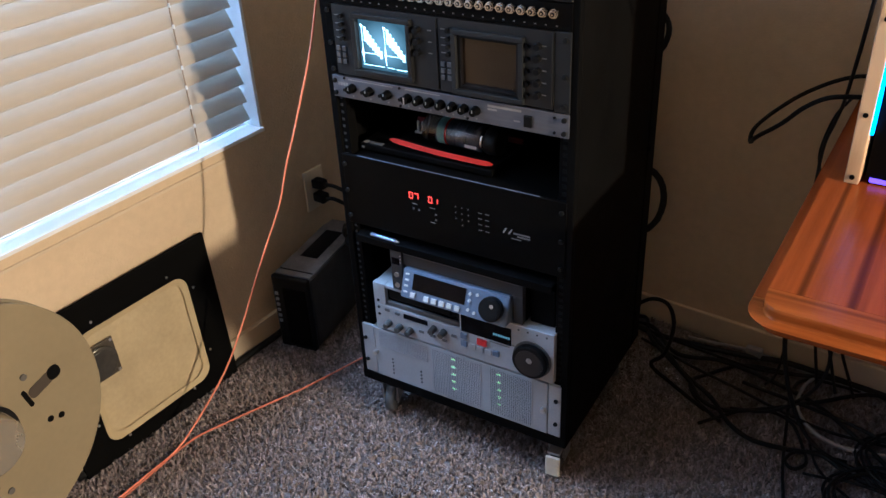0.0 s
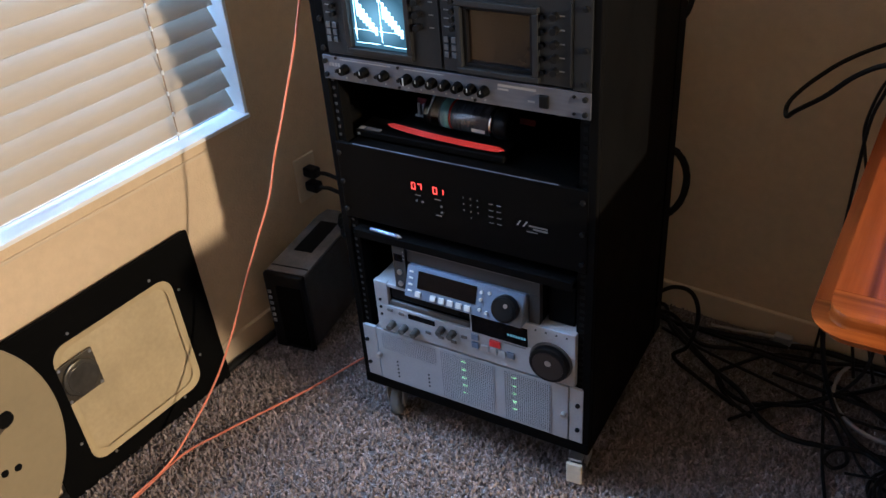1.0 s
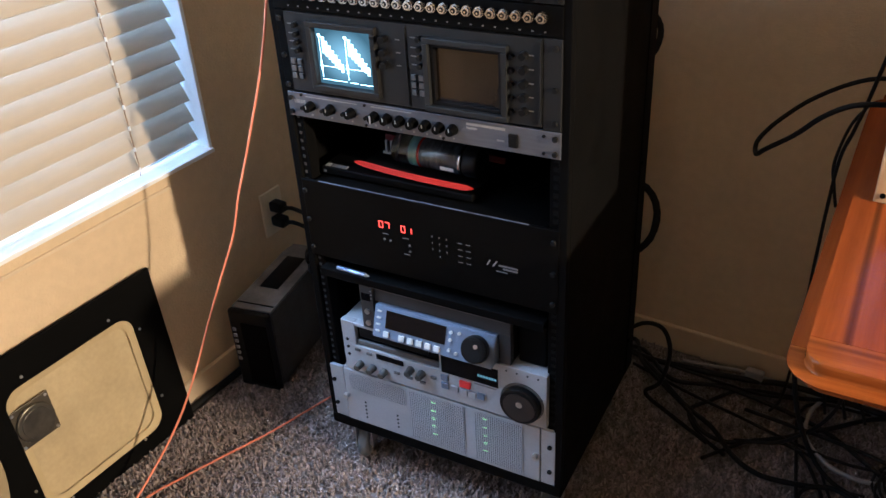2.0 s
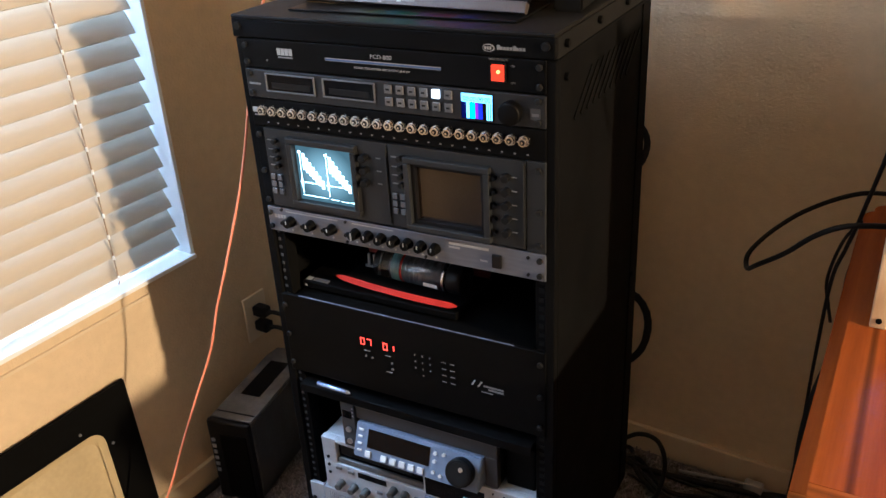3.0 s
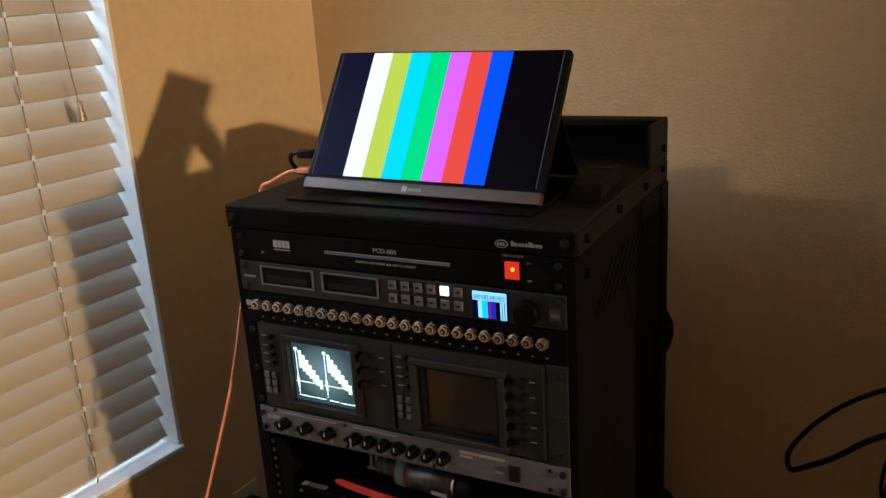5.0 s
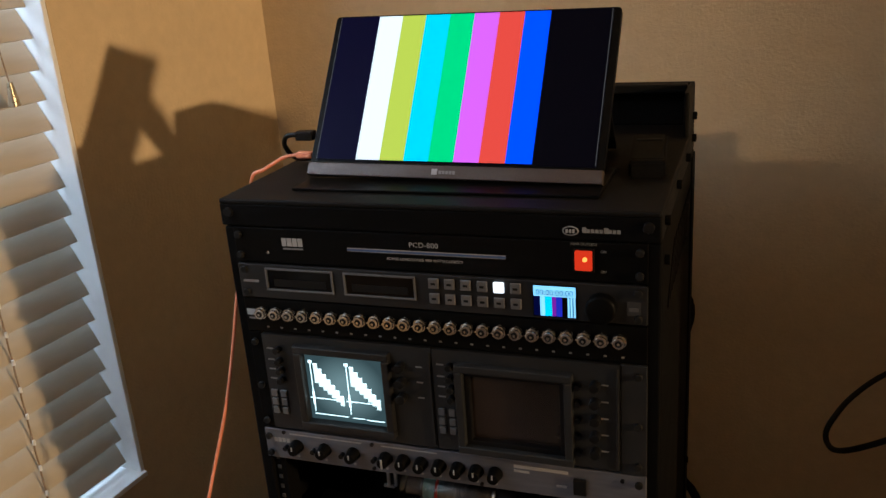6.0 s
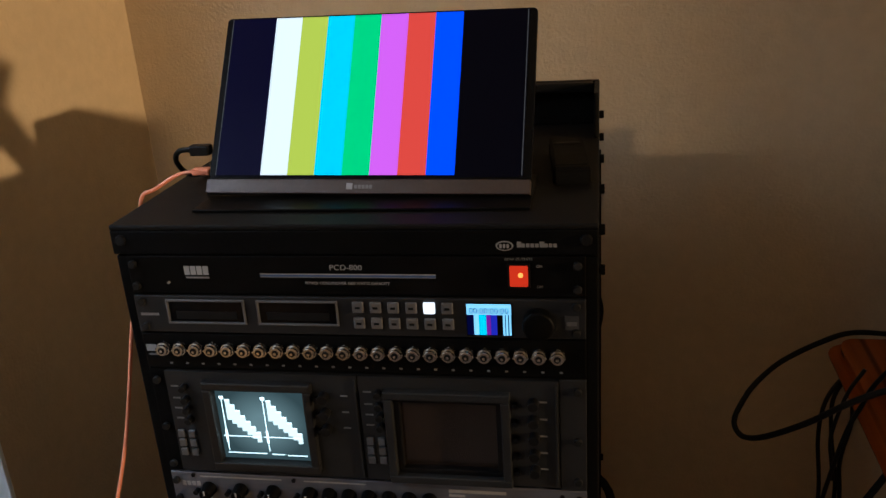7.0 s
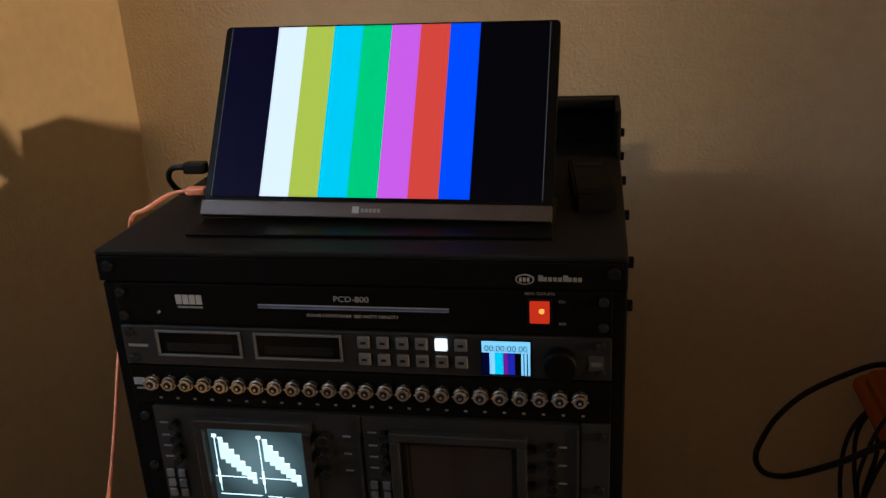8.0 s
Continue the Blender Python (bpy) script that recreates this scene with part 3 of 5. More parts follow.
part("white_stripe", boxes((-0.093, 0.093, Y - 0.0006, Y - 0.0003, 0.0204, 0.0211)), PRINT_DIM, pc)
words("small_lettering", "POWER CONDITIONER 1800 WATTS CAPACITY", 0.0, Y, 0.0126, 0.0043, PRINT, pc, "CENTER", 0.97)
part("badge_oval", rods(((0.1635, -0.0062, 0.0), 0.0085, 0.001, "y", 28)), PRINT, pc, "white oval maker's badge").matrix_local = pose(0.0, 0, 0.0555) @ Matrix.Diagonal((1, 1, 0.58, 1))
part("badge_centre", rods(((0.1635, -0.0065, 0.0), 0.0072, 0.001, "y", 28)), PANEL_BLACK, pc).matrix_local = pose(0.0, 0, 0.0555) @ Matrix.Diagonal((1, 1, 0.56, 1))
for k in range(3):
    part("badge_bar", boxes((0.1585 + 0.0035 * k, 0.1608 + 0.0035 * k, -0.0074, -0.0071, 0.0535, 0.0575)), PRINT, pc)
for k in range(9):
    w = (0.0042, 0.0034, 0.0034, 0.0034, 0.0034, 0.0046, 0.0034, 0.0034, 0.0034)[k]
    part("badge_lettering", boxes((0.1755 + 0.0044 * k, 0.1755 + 0.0044 * k + w, -0.0067, -0.0061, 0.0540, 0.0578 + (0.002 if k in (0, 5) else 0))), PRINT_DIM, pc)
words("switch_lettering", "REAR OUTLETS", 0.1765, Y, 0.0400, 0.0038, PRINT_DIM, pc, "CENTER", 1.05)
words("on_lettering", "ON", 0.1935, Y, 0.0325, 0.0038, PRINT_DIM, pc)
words("off_lettering", "OFF", 0.1935, Y, 0.0105, 0.0038, PRINT_DIM, pc)
part("switch_bezel", frame_bm(0.1655, 0.1875, 0.0115, 0.0370, -0.0085, -0.0052, 0.0018, 0.0004), PLASTIC, pc)
part("rocker_switch", boxes((0.1676, 0.1854, -0.0105, -0.0054, 0.0136, 0.0348), bevel=0.0012), G_SWITCH, pc, "red rocker switch lit from inside")
part("neon_spot", rods(((0.1785, -0.0112, 0.0265), 0.0024, 0.0014, "y", 12)), G_SPOT, pc)
part("breaker_ring", rods(((-0.197, -0.0058, 0.0135), 0.0015, 0.002, "y", 14)), PRINT_DIM, pc)
ear_screws(pc, (0.010, 0.035))

# video recorder
Z = 1.0235
vr = rack_unit("video_recorder", Z, 0.0445, 0.25, REC_GREY, "gunmetal rack video recorder with two drive bays and a colour display", "recorder", 0.006)
for x0 in (-0.204, -0.1015):
    bay = part("drive_bay", frame_bm(x0, x0 + 0.089, 0.0118, 0.0402, -0.0090, -0.0062, 0.0022, 0.0006), BAY_FRAME, vr, "silver framed drive bay")
    part("bay_opening", boxes((x0 + 0.003, x0 + 0.086, -0.0068, -0.0062, 0.0140, 0.0380)), BLACK_GLASS, bay)
    part("bay_flap", boxes((x0 + 0.010, x0 + 0.079, -0.0072, -0.0069, 0.0172, 0.0262), bevel=0.0001), PLASTIC, bay)
for r in range(2):
    for c in range(6):
        x, z = 0.0095 + 0.0187 * c, 0.0340 - 0.0178 * r
        lit = r == 0 and c == 4
        key = part("key", boxes((x - 0.0060, x + 0.0060, -0.0100, -0.0062, z - 0.0062, z + 0.0062), bevel=0.0014), G_WHITE if lit else GREY_KEY, vr, "glowing white key" if lit else "")
        if not lit:
            part("key_mark", boxes((x - 0.0026, x + 0.0026, -0.0104, -0.0101, z - 0.0013, z + 0.0013)), PLASTIC, key)
sc = part("display", boxes((0.1215, 0.1685, -0.0075, -0.0062, 0.0035, 0.0400), bevel=0.0003), BLACK_GLASS, vr, "lit colour display")
part("display_top", boxes((0.1225, 0.1675, -0.0080, -0.0076, 0.0275, 0.0390)), G_LCD, sc)
words("timecode", "00:00:00:00", 0.1450, -0.0082, 0.0290, 0.0087, G_LCD_TEXT, sc, "CENTER", 1.0)
part("display_bar", boxes((0.1295, 0.1345, -0.0080, -0.0076, 0.0050, 0.0272)), G_LCD, sc)
part("display_bar", boxes((0.1347, 0.1420, -0.0080, -0.0076, 0.0050, 0.0272)), BARS[3], sc)
part("display_bar", boxes((0.1422, 0.1465, -0.0080, -0.0076, 0.0050, 0.0272)), G_LCD_PURPLE, sc)
part("display_bar", boxes((0.1467, 0.1530, -0.0080, -0.0076, 0.0050, 0.0272)), G_LCD_BLUE, sc)
part("display_bar", boxes((0.1225, 0.1293, -0.0080, -0.0076, 0.0050, 0.0272)), G_LCD_DARK, sc)
for x in (0.1590, 0.1620, 0.1652):
    part("level_meter", boxes((x, x + 0.0020, -0.0080, -0.0076, 0.0045, 0.0272)), G_LCD, sc)
part("jog_knob", rods(((0.195, -0.013, 0.0195), 0.0160, 0.016, "y", 36), bevel=0.003), PANEL_BLACK, vr, "black jog knob", smooth=True)
part("badge", boxes((0.2205, 0.2345, -0.0068, -0.0062, 0.0110, 0.0265), bevel=0.0002), DARK_GREY, vr)
part("badge_bar", boxes((0.2225, 0.2325, -0.0072, -0.0069, 0.0160, 0.0200)), GREY_KEY, vr)
part("maker_bar", boxes((-0.236, -0.215, -0.0066, -0.0062, 0.0205, 0.0235)), PRINT_DIM, vr)
ear_screws(vr, (0.008, 0.037), x=0.232)

# BNC patch panel
Z = 0.978
pp = rack_unit("patch_panel", Z, 0.0445, 0.06, PANEL_BLACK, "black patch panel with a row of nickel coaxial sockets", "patch panel")
bm = bmesh.new()
rod(bm, (0, -0.0068, 0), 0.0082, 0.0034, "y", 6)
rod(bm, (0, -0.0125, 0), 0.0064, 0.0085, "y", 22, bevel=0.0006)
rod(bm, (0, -0.0110, 0), 0.0076, 0.0022, "y", 22)
box(bm, -0.0082, 0.0082, -0.0150, -0.0132, -0.0010, 0.0010)
bore_bm = rods(((0, -0.0169, 0), 0.0036, 0.0006, "y", 18))
pin_bm = rods(((0, -0.0176, 0), 0.0017, 0.0014, "y", 10))
bnc = None
for k in range(24):
    x = -0.2150 + 0.4280 * k / 23
    if bnc is None:
        bnc = part("coax_socket", bm, CHROME, pp, "nickel coaxial socket", smooth=False)
        bnc.location = (x, 0, 0.0280)
        bore = part("socket_bore", bore_bm, PLASTIC, bnc)
        pin = part("centre_pin", pin_bm, CHROME, bnc)
        num = part("number_mark", boxes((-0.0016, 0.0016, -0.0055, -0.0051, 0.0065, 0.0085)), PRINT_DIM, pp)
        num.location = (x + 0.003, 0, 0)
    else:
        nb = again(bnc, x, 0, 0.0280)
        again(bore, 0, 0, 0, nb)
        again(pin, 0, 0, 0, nb)
        again(num, x + 0.003, 0, 0)
part("maker_badge", boxes((-0.2385, -0.2260, -0.0056, -0.0051, 0.0220, 0.0300), bevel=0.0002), PRINT, pp, "white maker's badge")
part("badge_line", boxes((-0.2365, -0.2265, -0.0056, -0.0051, 0.0170, 0.0190)), PRINT_DIM, pp)

# the two half-width scopes
Z, H = 0.843, 0.1345
mount = thing("scope_mounting_frame", (0, 0, Z), "dark rack frame holding two half-width scopes", "rack frame")
part("ear_left", boxes((-HALF, -0.2225, -0.004, 0.003, 0, H), bevel=0.001), BLACK, mount)
part("ear_right", boxes((0.2135, HALF, -0.006, 0.003, 0, H), bevel=0.001), SCOPE_GREY, mount, "grey blank filler")
part("tray", boxes((-0.2220, 0.2130, 0.02, 0.36, 0.0005, 0.0035)), BLACK, mount)
ear_screws(mount, (0.012, 0.062, 0.122), x=0.2325)


def scope(name, x0, x1, label, lit):
    e = thing(name, (x0, 0, Z + 0.004), label, "oscilloscope", "half-width scopes")
    w, h = x1 - x0, H - 0.005
    sx0, sx1, sz0, sz1 = (0.055, 0.157, 0.0185, 0.1085) if lit else (0.038, 0.150, 0.0120, 0.104)
    bx0, bx1, bz0, bz1 = sx0 - 0.010, sx1 + 0.013, sz0 - 0.010, sz1 + 0.012
    part("case", boxes((0.001, w - 0.001, 0.004, 0.36, 0, h)), BLACK, e)
    for side, row in (("left_panel", (0, bx0, -0.008, 0.0035, 0, h)), ("right_panel", (bx1, w, -0.008, 0.0035, 0, h)), ("lower_panel", (bx0, bx1, -0.008, 0.0035, 0, bz0)), ("upper_panel", (bx0, bx1, -0.008, 0.0035, bz1, h))):
        part(side, boxes(row), SCOPE_GREY, e)
    part("bezel", frame_bm(bx0, bx1, bz0, bz1, -0.017, 0.003, 0.0095, 0.0015), SCOPE_DARK if lit else SCOPE_GREY, e, "raised tube bezel")
    if not lit:
        part("bezel_lining", frame_bm(bx0 + 0.0096, bx1 - 0.0096, bz0 + 0.0096, bz1 - 0.0096, -0.010, 0.002, 0.006, 0.0005), PLASTIC, e)
    tube = part("tube_face", boxes((bx0 + 0.0097, bx1 - 0.0097, -0.0055 if lit else -0.002, 0.0030, bz0 + 0.0097, bz1 - 0.0097)), G_TUBE if lit else DARK_SCREEN, e,
                "glowing blue-white tube" if lit else "unlit brown tube")
    if lit:
        yy, ww, hh = -0.0060, sx1 - sx0, sz1 - sz0
        X = lambda u: sx0 + u * ww
        Q = lambda v: sz0 + v * hh
        for o in (0.06, 0.535):
            n = 7
            for k in range(n):
                u0 = o + 0.04 + k * 0.052
                top = 0.85 - 0.076 * k
                part("trace_step", boxes((X(u0), X(u0 + 0.0522), yy - 0.0004, yy, Q(0.555 - 0.052 * k), Q(top))), G_FILL, tube)
                part("trace_edge", boxes((X(u0), X(u0 + 0.0522), yy - 0.0008, yy - 0.0005, Q(top - 0.016), Q(top))), G_TRACE, tube)
        bm = bmesh.new()
        for o in (0.05, 0.525):
            box(bm, X(o + 0.010), X(o + 0.017), yy - 0.0008, yy - 0.0004, Q(0.12), Q(0.86))
            box(bm, X(o - 0.008), X(o + 0.04), yy - 0.0011, yy - 0.0008, Q(0.855), Q(0.895))
            box(bm, X(o + 0.002), X(o + 0.026), yy - 0.0011, yy - 0.0008, Q(0.24), Q(0.42))
            box(bm, X(o - 0.03), X(o + 0.40), yy - 0.0008, yy - 0.0004, Q(0.320), Q(0.328))
        part("sync_lines", bm, G_TRACE, tube)
        part("baseline", boxes((X(0.05), X(0.50), yy - 0.0008, yy - 0.0004, Q(0.077), Q(0.085)), (X(0.56), X(0.71), yy - 0.0008, yy - 0.0004, Q(0.071), Q(0.079)), (X(0.74), X(0.97), yy - 0.0008, yy - 0.0004, Q(0.063), Q(0.071))), G_TRACE, tube)
    # controls
    for r in range(3):
        for c in range(2):
            x = 0.008 + 0.013 * c
            k = part("key", boxes((x - 0.004, x + 0.004, -0.0115, -0.0082, 0.022 + 0.012 * r, 0.031 + 0.012 * r), bevel=0.0008), GREY_KEY, e)
    for r, z in enumerate((0.070, 0.083, 0.096, 0.111)):
        part("knob", rods(((0.022, -0.013, z), 0.0042, 0.010, "y", 14), bevel=0.0008), PLASTIC, e)
        part("legend", boxes((0.005, 0.014, -0.0084, -0.0081, z - 0.001, z + 0.001)), PRINT_DIM, e)
    n = 3 if lit else 5
    for r in range(n):
        z = 0.105 - (0.020 if lit else 0.0205) * r
        part("knob", rods(((w - (0.038 if lit else 0.026), -0.014, z), 0.0058, 0.012, "y", 16), bevel=0.001), PLASTIC, e)
        part("legend", boxes((w - 0.020, w - 0.012, -0.0084, -0.0081, z - 0.001, z + 0.001)), PRINT_DIM, e)
        part("knob_small", rods(((bx1 + 0.005, -0.011, z - 0.004), 0.0032, 0.006, "y", 12)), PLASTIC, e)
    part("panel_rib", boxes((w - 0.0035, w - 0.001, -0.0105, -0.0082, 0.004, h - 0.004), bevel=0.0006), SCOPE_GREY, e)
    return e


scope("waveform_monitor", -0.2220, -0.0010, "grey waveform monitor with a bright white trace on its tube", True)
scope("vectorscope", 0.0000, 0.2130, "grey vectorscope with a dark unlit tube", False)

# rack mixer
Z = 0.7975
mx = rack_unit("audio_mixer", Z, 0.0440, 0.15, SILVER, "brushed silver rack mixer with a row of black knobs", "mixer", 0.004)
for k in range(4):
    part("logo_bar", boxes((-0.2285 + 0.006 * k, -0.2240 + 0.006 * k, -0.0045, -0.0041, 0.0250, 0.0310)), PRINT, mx, "pale maker's mark")
for k in range(10):
    x = (-0.195, -0.156, -0.116)[k] if k < 3 else -0.072 + 0.0233 * (k - 3)
    kn = part("knob", rods(((x, -0.0125, 0.0230), 0.0092, 0.016, "y", 18), r2=0.0068, bevel=0.001), PANEL_BLACK, mx, "black pointer knob")
    part("pointer", boxes((x - 0.0008, x + 0.0008, -0.0212, -0.0206, 0.0235, 0.0295) if k != 3 else (x - 0.0012, x + 0.0012, -0.0214, -0.0206, 0.017, 0.030)), PRINT, kn)
    part("dot", rods(((x, -0.0046, 0.0075), 0.0016, 0.001, "y", 10)), PRINT, mx)
    if k < 4:
        part("small_knob", rods(((x - 0.016, -0.0075, 0.0190), 0.0032, 0.007, "y", 12)), PLASTIC, mx)
part("group_line", boxes((-0.205, -0.105, -0.0045, -0.0041, 0.0375, 0.0392)), PRINT, mx)
part("group_line", boxes((-0.078, -0.005, -0.0045, -0.0041, 0.0375, 0.0392)), PRINT, mx)
part("legend_bar", boxes((0.090, 0.154, -0.0045, -0.0041, 0.0335, 0.0375)), PRINT, mx)
part("legend_bar", boxes((0.090, 0.108, -0.0045, -0.0041, 0.0280, 0.0310)), PRINT, mx)
part("legend_bar", boxes((0.140, 0.152, -0.0045, -0.0041, 0.0150, 0.0180)), PRINT, mx)
part("power_switch", boxes((0.160, 0.175, -0.0090, -0.0041, 0.0100, 0.0310), bevel=0.0015), PLASTIC, mx)
for x, z in ((-0.09, 0.005), (-0.09, 0.039), (0.215, 0.008), (0.215, 0.035), (-0.213, 0.040), (0.05, 0.005)):
    part("panel_screw", rods(((x, -0.0050, z), 0.0025, 0.002, "y", 10)), PLASTIC, mx)
ear_screws(mx, (0.010, 0.034))

# matrix switcher with red digits
Z = 0.522
rt = thing("matrix_switcher", (0, 0, Z), "black matrix switcher with glowing red digits and a keypad", "switcher")
part("front_panel", boxes((-HALF, HALF, -0.004, 0.003, 0, 0.156), bevel=0.0015), PANEL_BLACK, rt)
part("chassis", boxes((-0.217, 0.217, 0.0035, 0.33, 0.001, 0.1535), bevel=0.001), BLACK, rt)
# thin bluish strip painted as the highlight on the panel's top edge
part("edge_strip", boxes((-0.205, 0.190, -0.0034, -0.0012, 0.1562, 0.1570)), material("blue_edge_highlight", (0.16, 0.19, 0.27), 0.35, 0.3, spots=0.35, scale=40), rt, "bluish highlight painted along the top edge")


def digit(ch, x, z, parent, s=0.0105):
    segs = {"0": "abcdef", "7": "abc", "1": "bc"}[ch]
    t, w, y = 0.0016, s * 1.25, -0.0047
    spots = {"a": (x, x + w, z + 2 * s - t, z + 2 * s), "d": (x, x + w, z, z + t), "b": (x + w - t, x + w, z + s + 0.0004, z + 2 * s - t - 0.0003), "c": (x + w - t, x + w, z + t + 0.0003, z + s - 0.0004),
             "f": (x, x + t, z + s + 0.0004, z + 2 * s - t - 0.0003), "e": (x, x + t, z + t + 0.0003, z + s - 0.0004)}
    part("digit", boxes(*[(a, b, y, y + 0.0006, c, d) for a, b, c, d in (spots[q] for q in segs)]), G_RED, parent, "glowing red digit " + {"0": "zero", "7": "seven", "1": "one"}[ch])


digit("0", -0.0868, 0.0915, rt, 0.0068)
digit("7", -0.0740, 0.0912, rt, 0.0068)
digit("0", -0.0432, 0.0908, rt, 0.0068)
digit("1", -0.0304, 0.0905, rt, 0.0068)
for x, z in ((-0.075, 0.080), (-0.035, 0.0795), (-0.035, 0.0475)):
    part("legend_bar", boxes((x - 0.006, x + 0.006, -0.0044, -0.0041, z, z + 0.0018)), PRINT_DIM, rt)
for x, z in ((-0.066, 0.069), (-0.028, 0.068), (-0.028, 0.056), (-0.078, 0.070)):
    part("key", rods(((x, -0.0046, z), 0.0022, 0.002, "y", 10)), GREY_KEY, rt)
for r in range(4):
    for c in range(3):
        if r == 3 and c != 1:
            continue
        part("keypad_key", boxes((0.0160 + 0.0135 * c, 0.0178 + 0.0135 * c, -0.0052, -0.0041, 0.0953 - 0.0125 * r, 0.0980 - 0.0125 * r)), GREY_KEY, rt)
    for c in range(2):
        part("function_key", boxes((0.0650 + 0.0150 * c, 0.0730 + 0.0150 * c, -0.0052, -0.0041, 0.0943 - 0.0122 * r, 0.0956 - 0.0122 * r)), GREY_KEY, rt)
bm = bmesh.new()
for k, (a, b) in enumerate(((0.116, 0.125), (0.127, 0.137))):
    v = [bm.verts.new((x, -0.0044, z)) for x, z in ((a, 0.066), (a + 0.003, 0.066), (b, 0.077), (b - 0.003, 0.077))]
    bm.faces.new(v)
part("logo_mark", bm, PRINT, rt, "pale slanted maker's mark")
part("logo_bar", boxes((0.138, 0.172, -0.0044, -0.0041, 0.0680, 0.0710), (0.146, 0.172, -0.0044, -0.0041, 0.0625, 0.0660), (0.134, 0.154, -0.0044, -0.0041, 0.0570, 0.0590)), PRINT_DIM, rt)
ear_screws(rt, (0.02, 0.078, 0.136))

# shelf below the switcher, and the pen on it
shelf = thing("rack_shelf", (0, 0, 0.499), "thin black rack shelf", "shelf")
part("tray", boxes((-0.2205, 0.2205, -0.012, 0.36, 0, 0.004), bevel=0.001), BLACK, shelf)
part("lip", boxes((-0.2205, 0.2205, -0.0145, -0.0122, -0.012, 0.004), bevel=0.0005), BLACK, shelf)
pen = thing("pen", pose(-0.155, -0.0085, 0.5075, 0, 0, -2), "slim silver blue pen lying on the shelf", "pen")
part("barrel", rods(((0, 0, 0), 0.0042, 0.062, "x", 14), bevel=0.001), material("blue_silver_metal", (0.30, 0.38, 0.60), 0.25, 0.8, spots=0.05), pen, smooth=True)
part("tip", rods(((0.035, 0, 0), 0.0036, 0.008, "x", 14), r2=0.001), STEEL, pen)

# things on the switcher
TOPZ = 0.6803
sl = thing("media_player", (-0.07, 0.13, TOPZ), "slim black media player with small pale keys", "media player")
part("body", boxes((-0.145, 0.150, -0.105, 0.08, 0.0, 0.013), bevel=0.002), PANEL_BLACK, sl)
part("key", boxes((-0.140, -0.130, -0.100, -0.090, 0.0131, 0.0140)), PRINT, sl)
part("key_strip", boxes((-0.126, -0.096, -0.100, -0.092, 0.0131, 0.0150)), GREY_KEY, sl)
part("mark", boxes((-0.140, -0.135, -0.1060, -0.1050, 0.004, 0.008)), PRINT_DIM, sl)
tray = thing("red_edged_tray", pose(-0.036, 0.095, TOPZ + 0.0135, 0, 0, -3), "flat black tray with a bright red front edge", "tray")
bm = bmesh.new()
rounded_plate(bm, -0.116, 0.116, -0.075, 0.0495, -0.006, 0.0, 0.02)
part("tray_base", bm, PLASTIC, tray).matrix_local = Matrix.Rotation(radians(90), 4, "X")
ed = bmesh.new()
lip = []
for k in range(25):
    u = k / 12 - 1
    top = 0.0065 + 0.0022 * u * u - 0.0012 * u
    half = 0.0036 * (1 - abs(u) ** (8 if u < 0 else 16)) ** 0.5 + 0.0010
    lip.append([ed.verts.new((0.117 * u, y - 0.006 * (1 - u * u), top + d)) for y, d in ((-0.001, half), (-0.004, -half), (0.0008, -half), (0.0016, half))])
for a, b in zip(lip, lip[1:]):
    for q in range(4):
        ed.faces.new((a[q], b[q], b[(q + 1) % 4], a[(q + 1) % 4]))
ed.faces.new(lip[0])
ed.faces.new(lip[-1][::-1])
bmesh.ops.recalc_face_normals(ed, faces=ed.faces)
part("red_edge", ed, RED_PLASTIC, tray, "bright red front lip").matrix_local = pose(0, -0.058, 0.0005, -20, 0, 0)
for x in (-0.108, 0.103):
    part("rear_rim", boxes((x - 0.018, x + 0.018, 0.050, 0.054, 0.004, 0.017), bevel=0.0015), material("dark_red_rim", (0.12, 0.008, 0.008), 0.5, spots=0.2, scale=30), tray, "dark red rear rim")
part("letter_mark", boxes((-0.088, -0.084, -0.004, 0.0, 0.012, 0.034), (-0.094, -0.078, -0.004, 0.0, 0.008, 0.0118), (-0.077, -0.073, -0.004, 0.0, 0.012, 0.034)), PRINT, tray, "pale printed mark")
can = thing("clear_tube", pose(-0.020, 0.080, TOPZ + 0.0470, 0, 0, -3), "clear plastic tube of dark goods with a black cap", "plastic tube")
part("tube_wall", rods(((0, 0, 0), 0.0265, 0.135, "x", 32), bevel=0.001), CLEAR, can, smooth=True)
part("contents", rods(((0.012, 0, 0), 0.0235, 0.100, "x", 28), bevel=0.002), material("dark_printed_wrap", (0.085, 0.092, 0.108), 0.25, spots=0.6, scale=40, stretch=(3, 1, 1)), can, smooth=True)
part("teal_band", rods(((-0.026, 0, 0), 0.0242, 0.016, "x", 28)), material("teal_label", (0.22, 0.42, 0.44), 0.4, spots=0.1), can, smooth=True)
part("red_band", rods(((-0.015, 0, 0), 0.0243, 0.004, "x", 28)), RED_PLASTIC, can, smooth=True)
part("silver_rim", rods(((0.065, 0, 0), 0.0272, 0.005, "x", 32), bevel=0.001), CHROME, can, smooth=True)
part("cap", rods(((0.082, 0, 0), 0.0262, 0.028, "x", 32), bevel=0.004), PLASTIC, can, "black cap", smooth=True)
part("label_strip", boxes((0.030, 0.056, -0.0270, -0.0266, -0.012, -0.006)), WHITE_KEY, can)

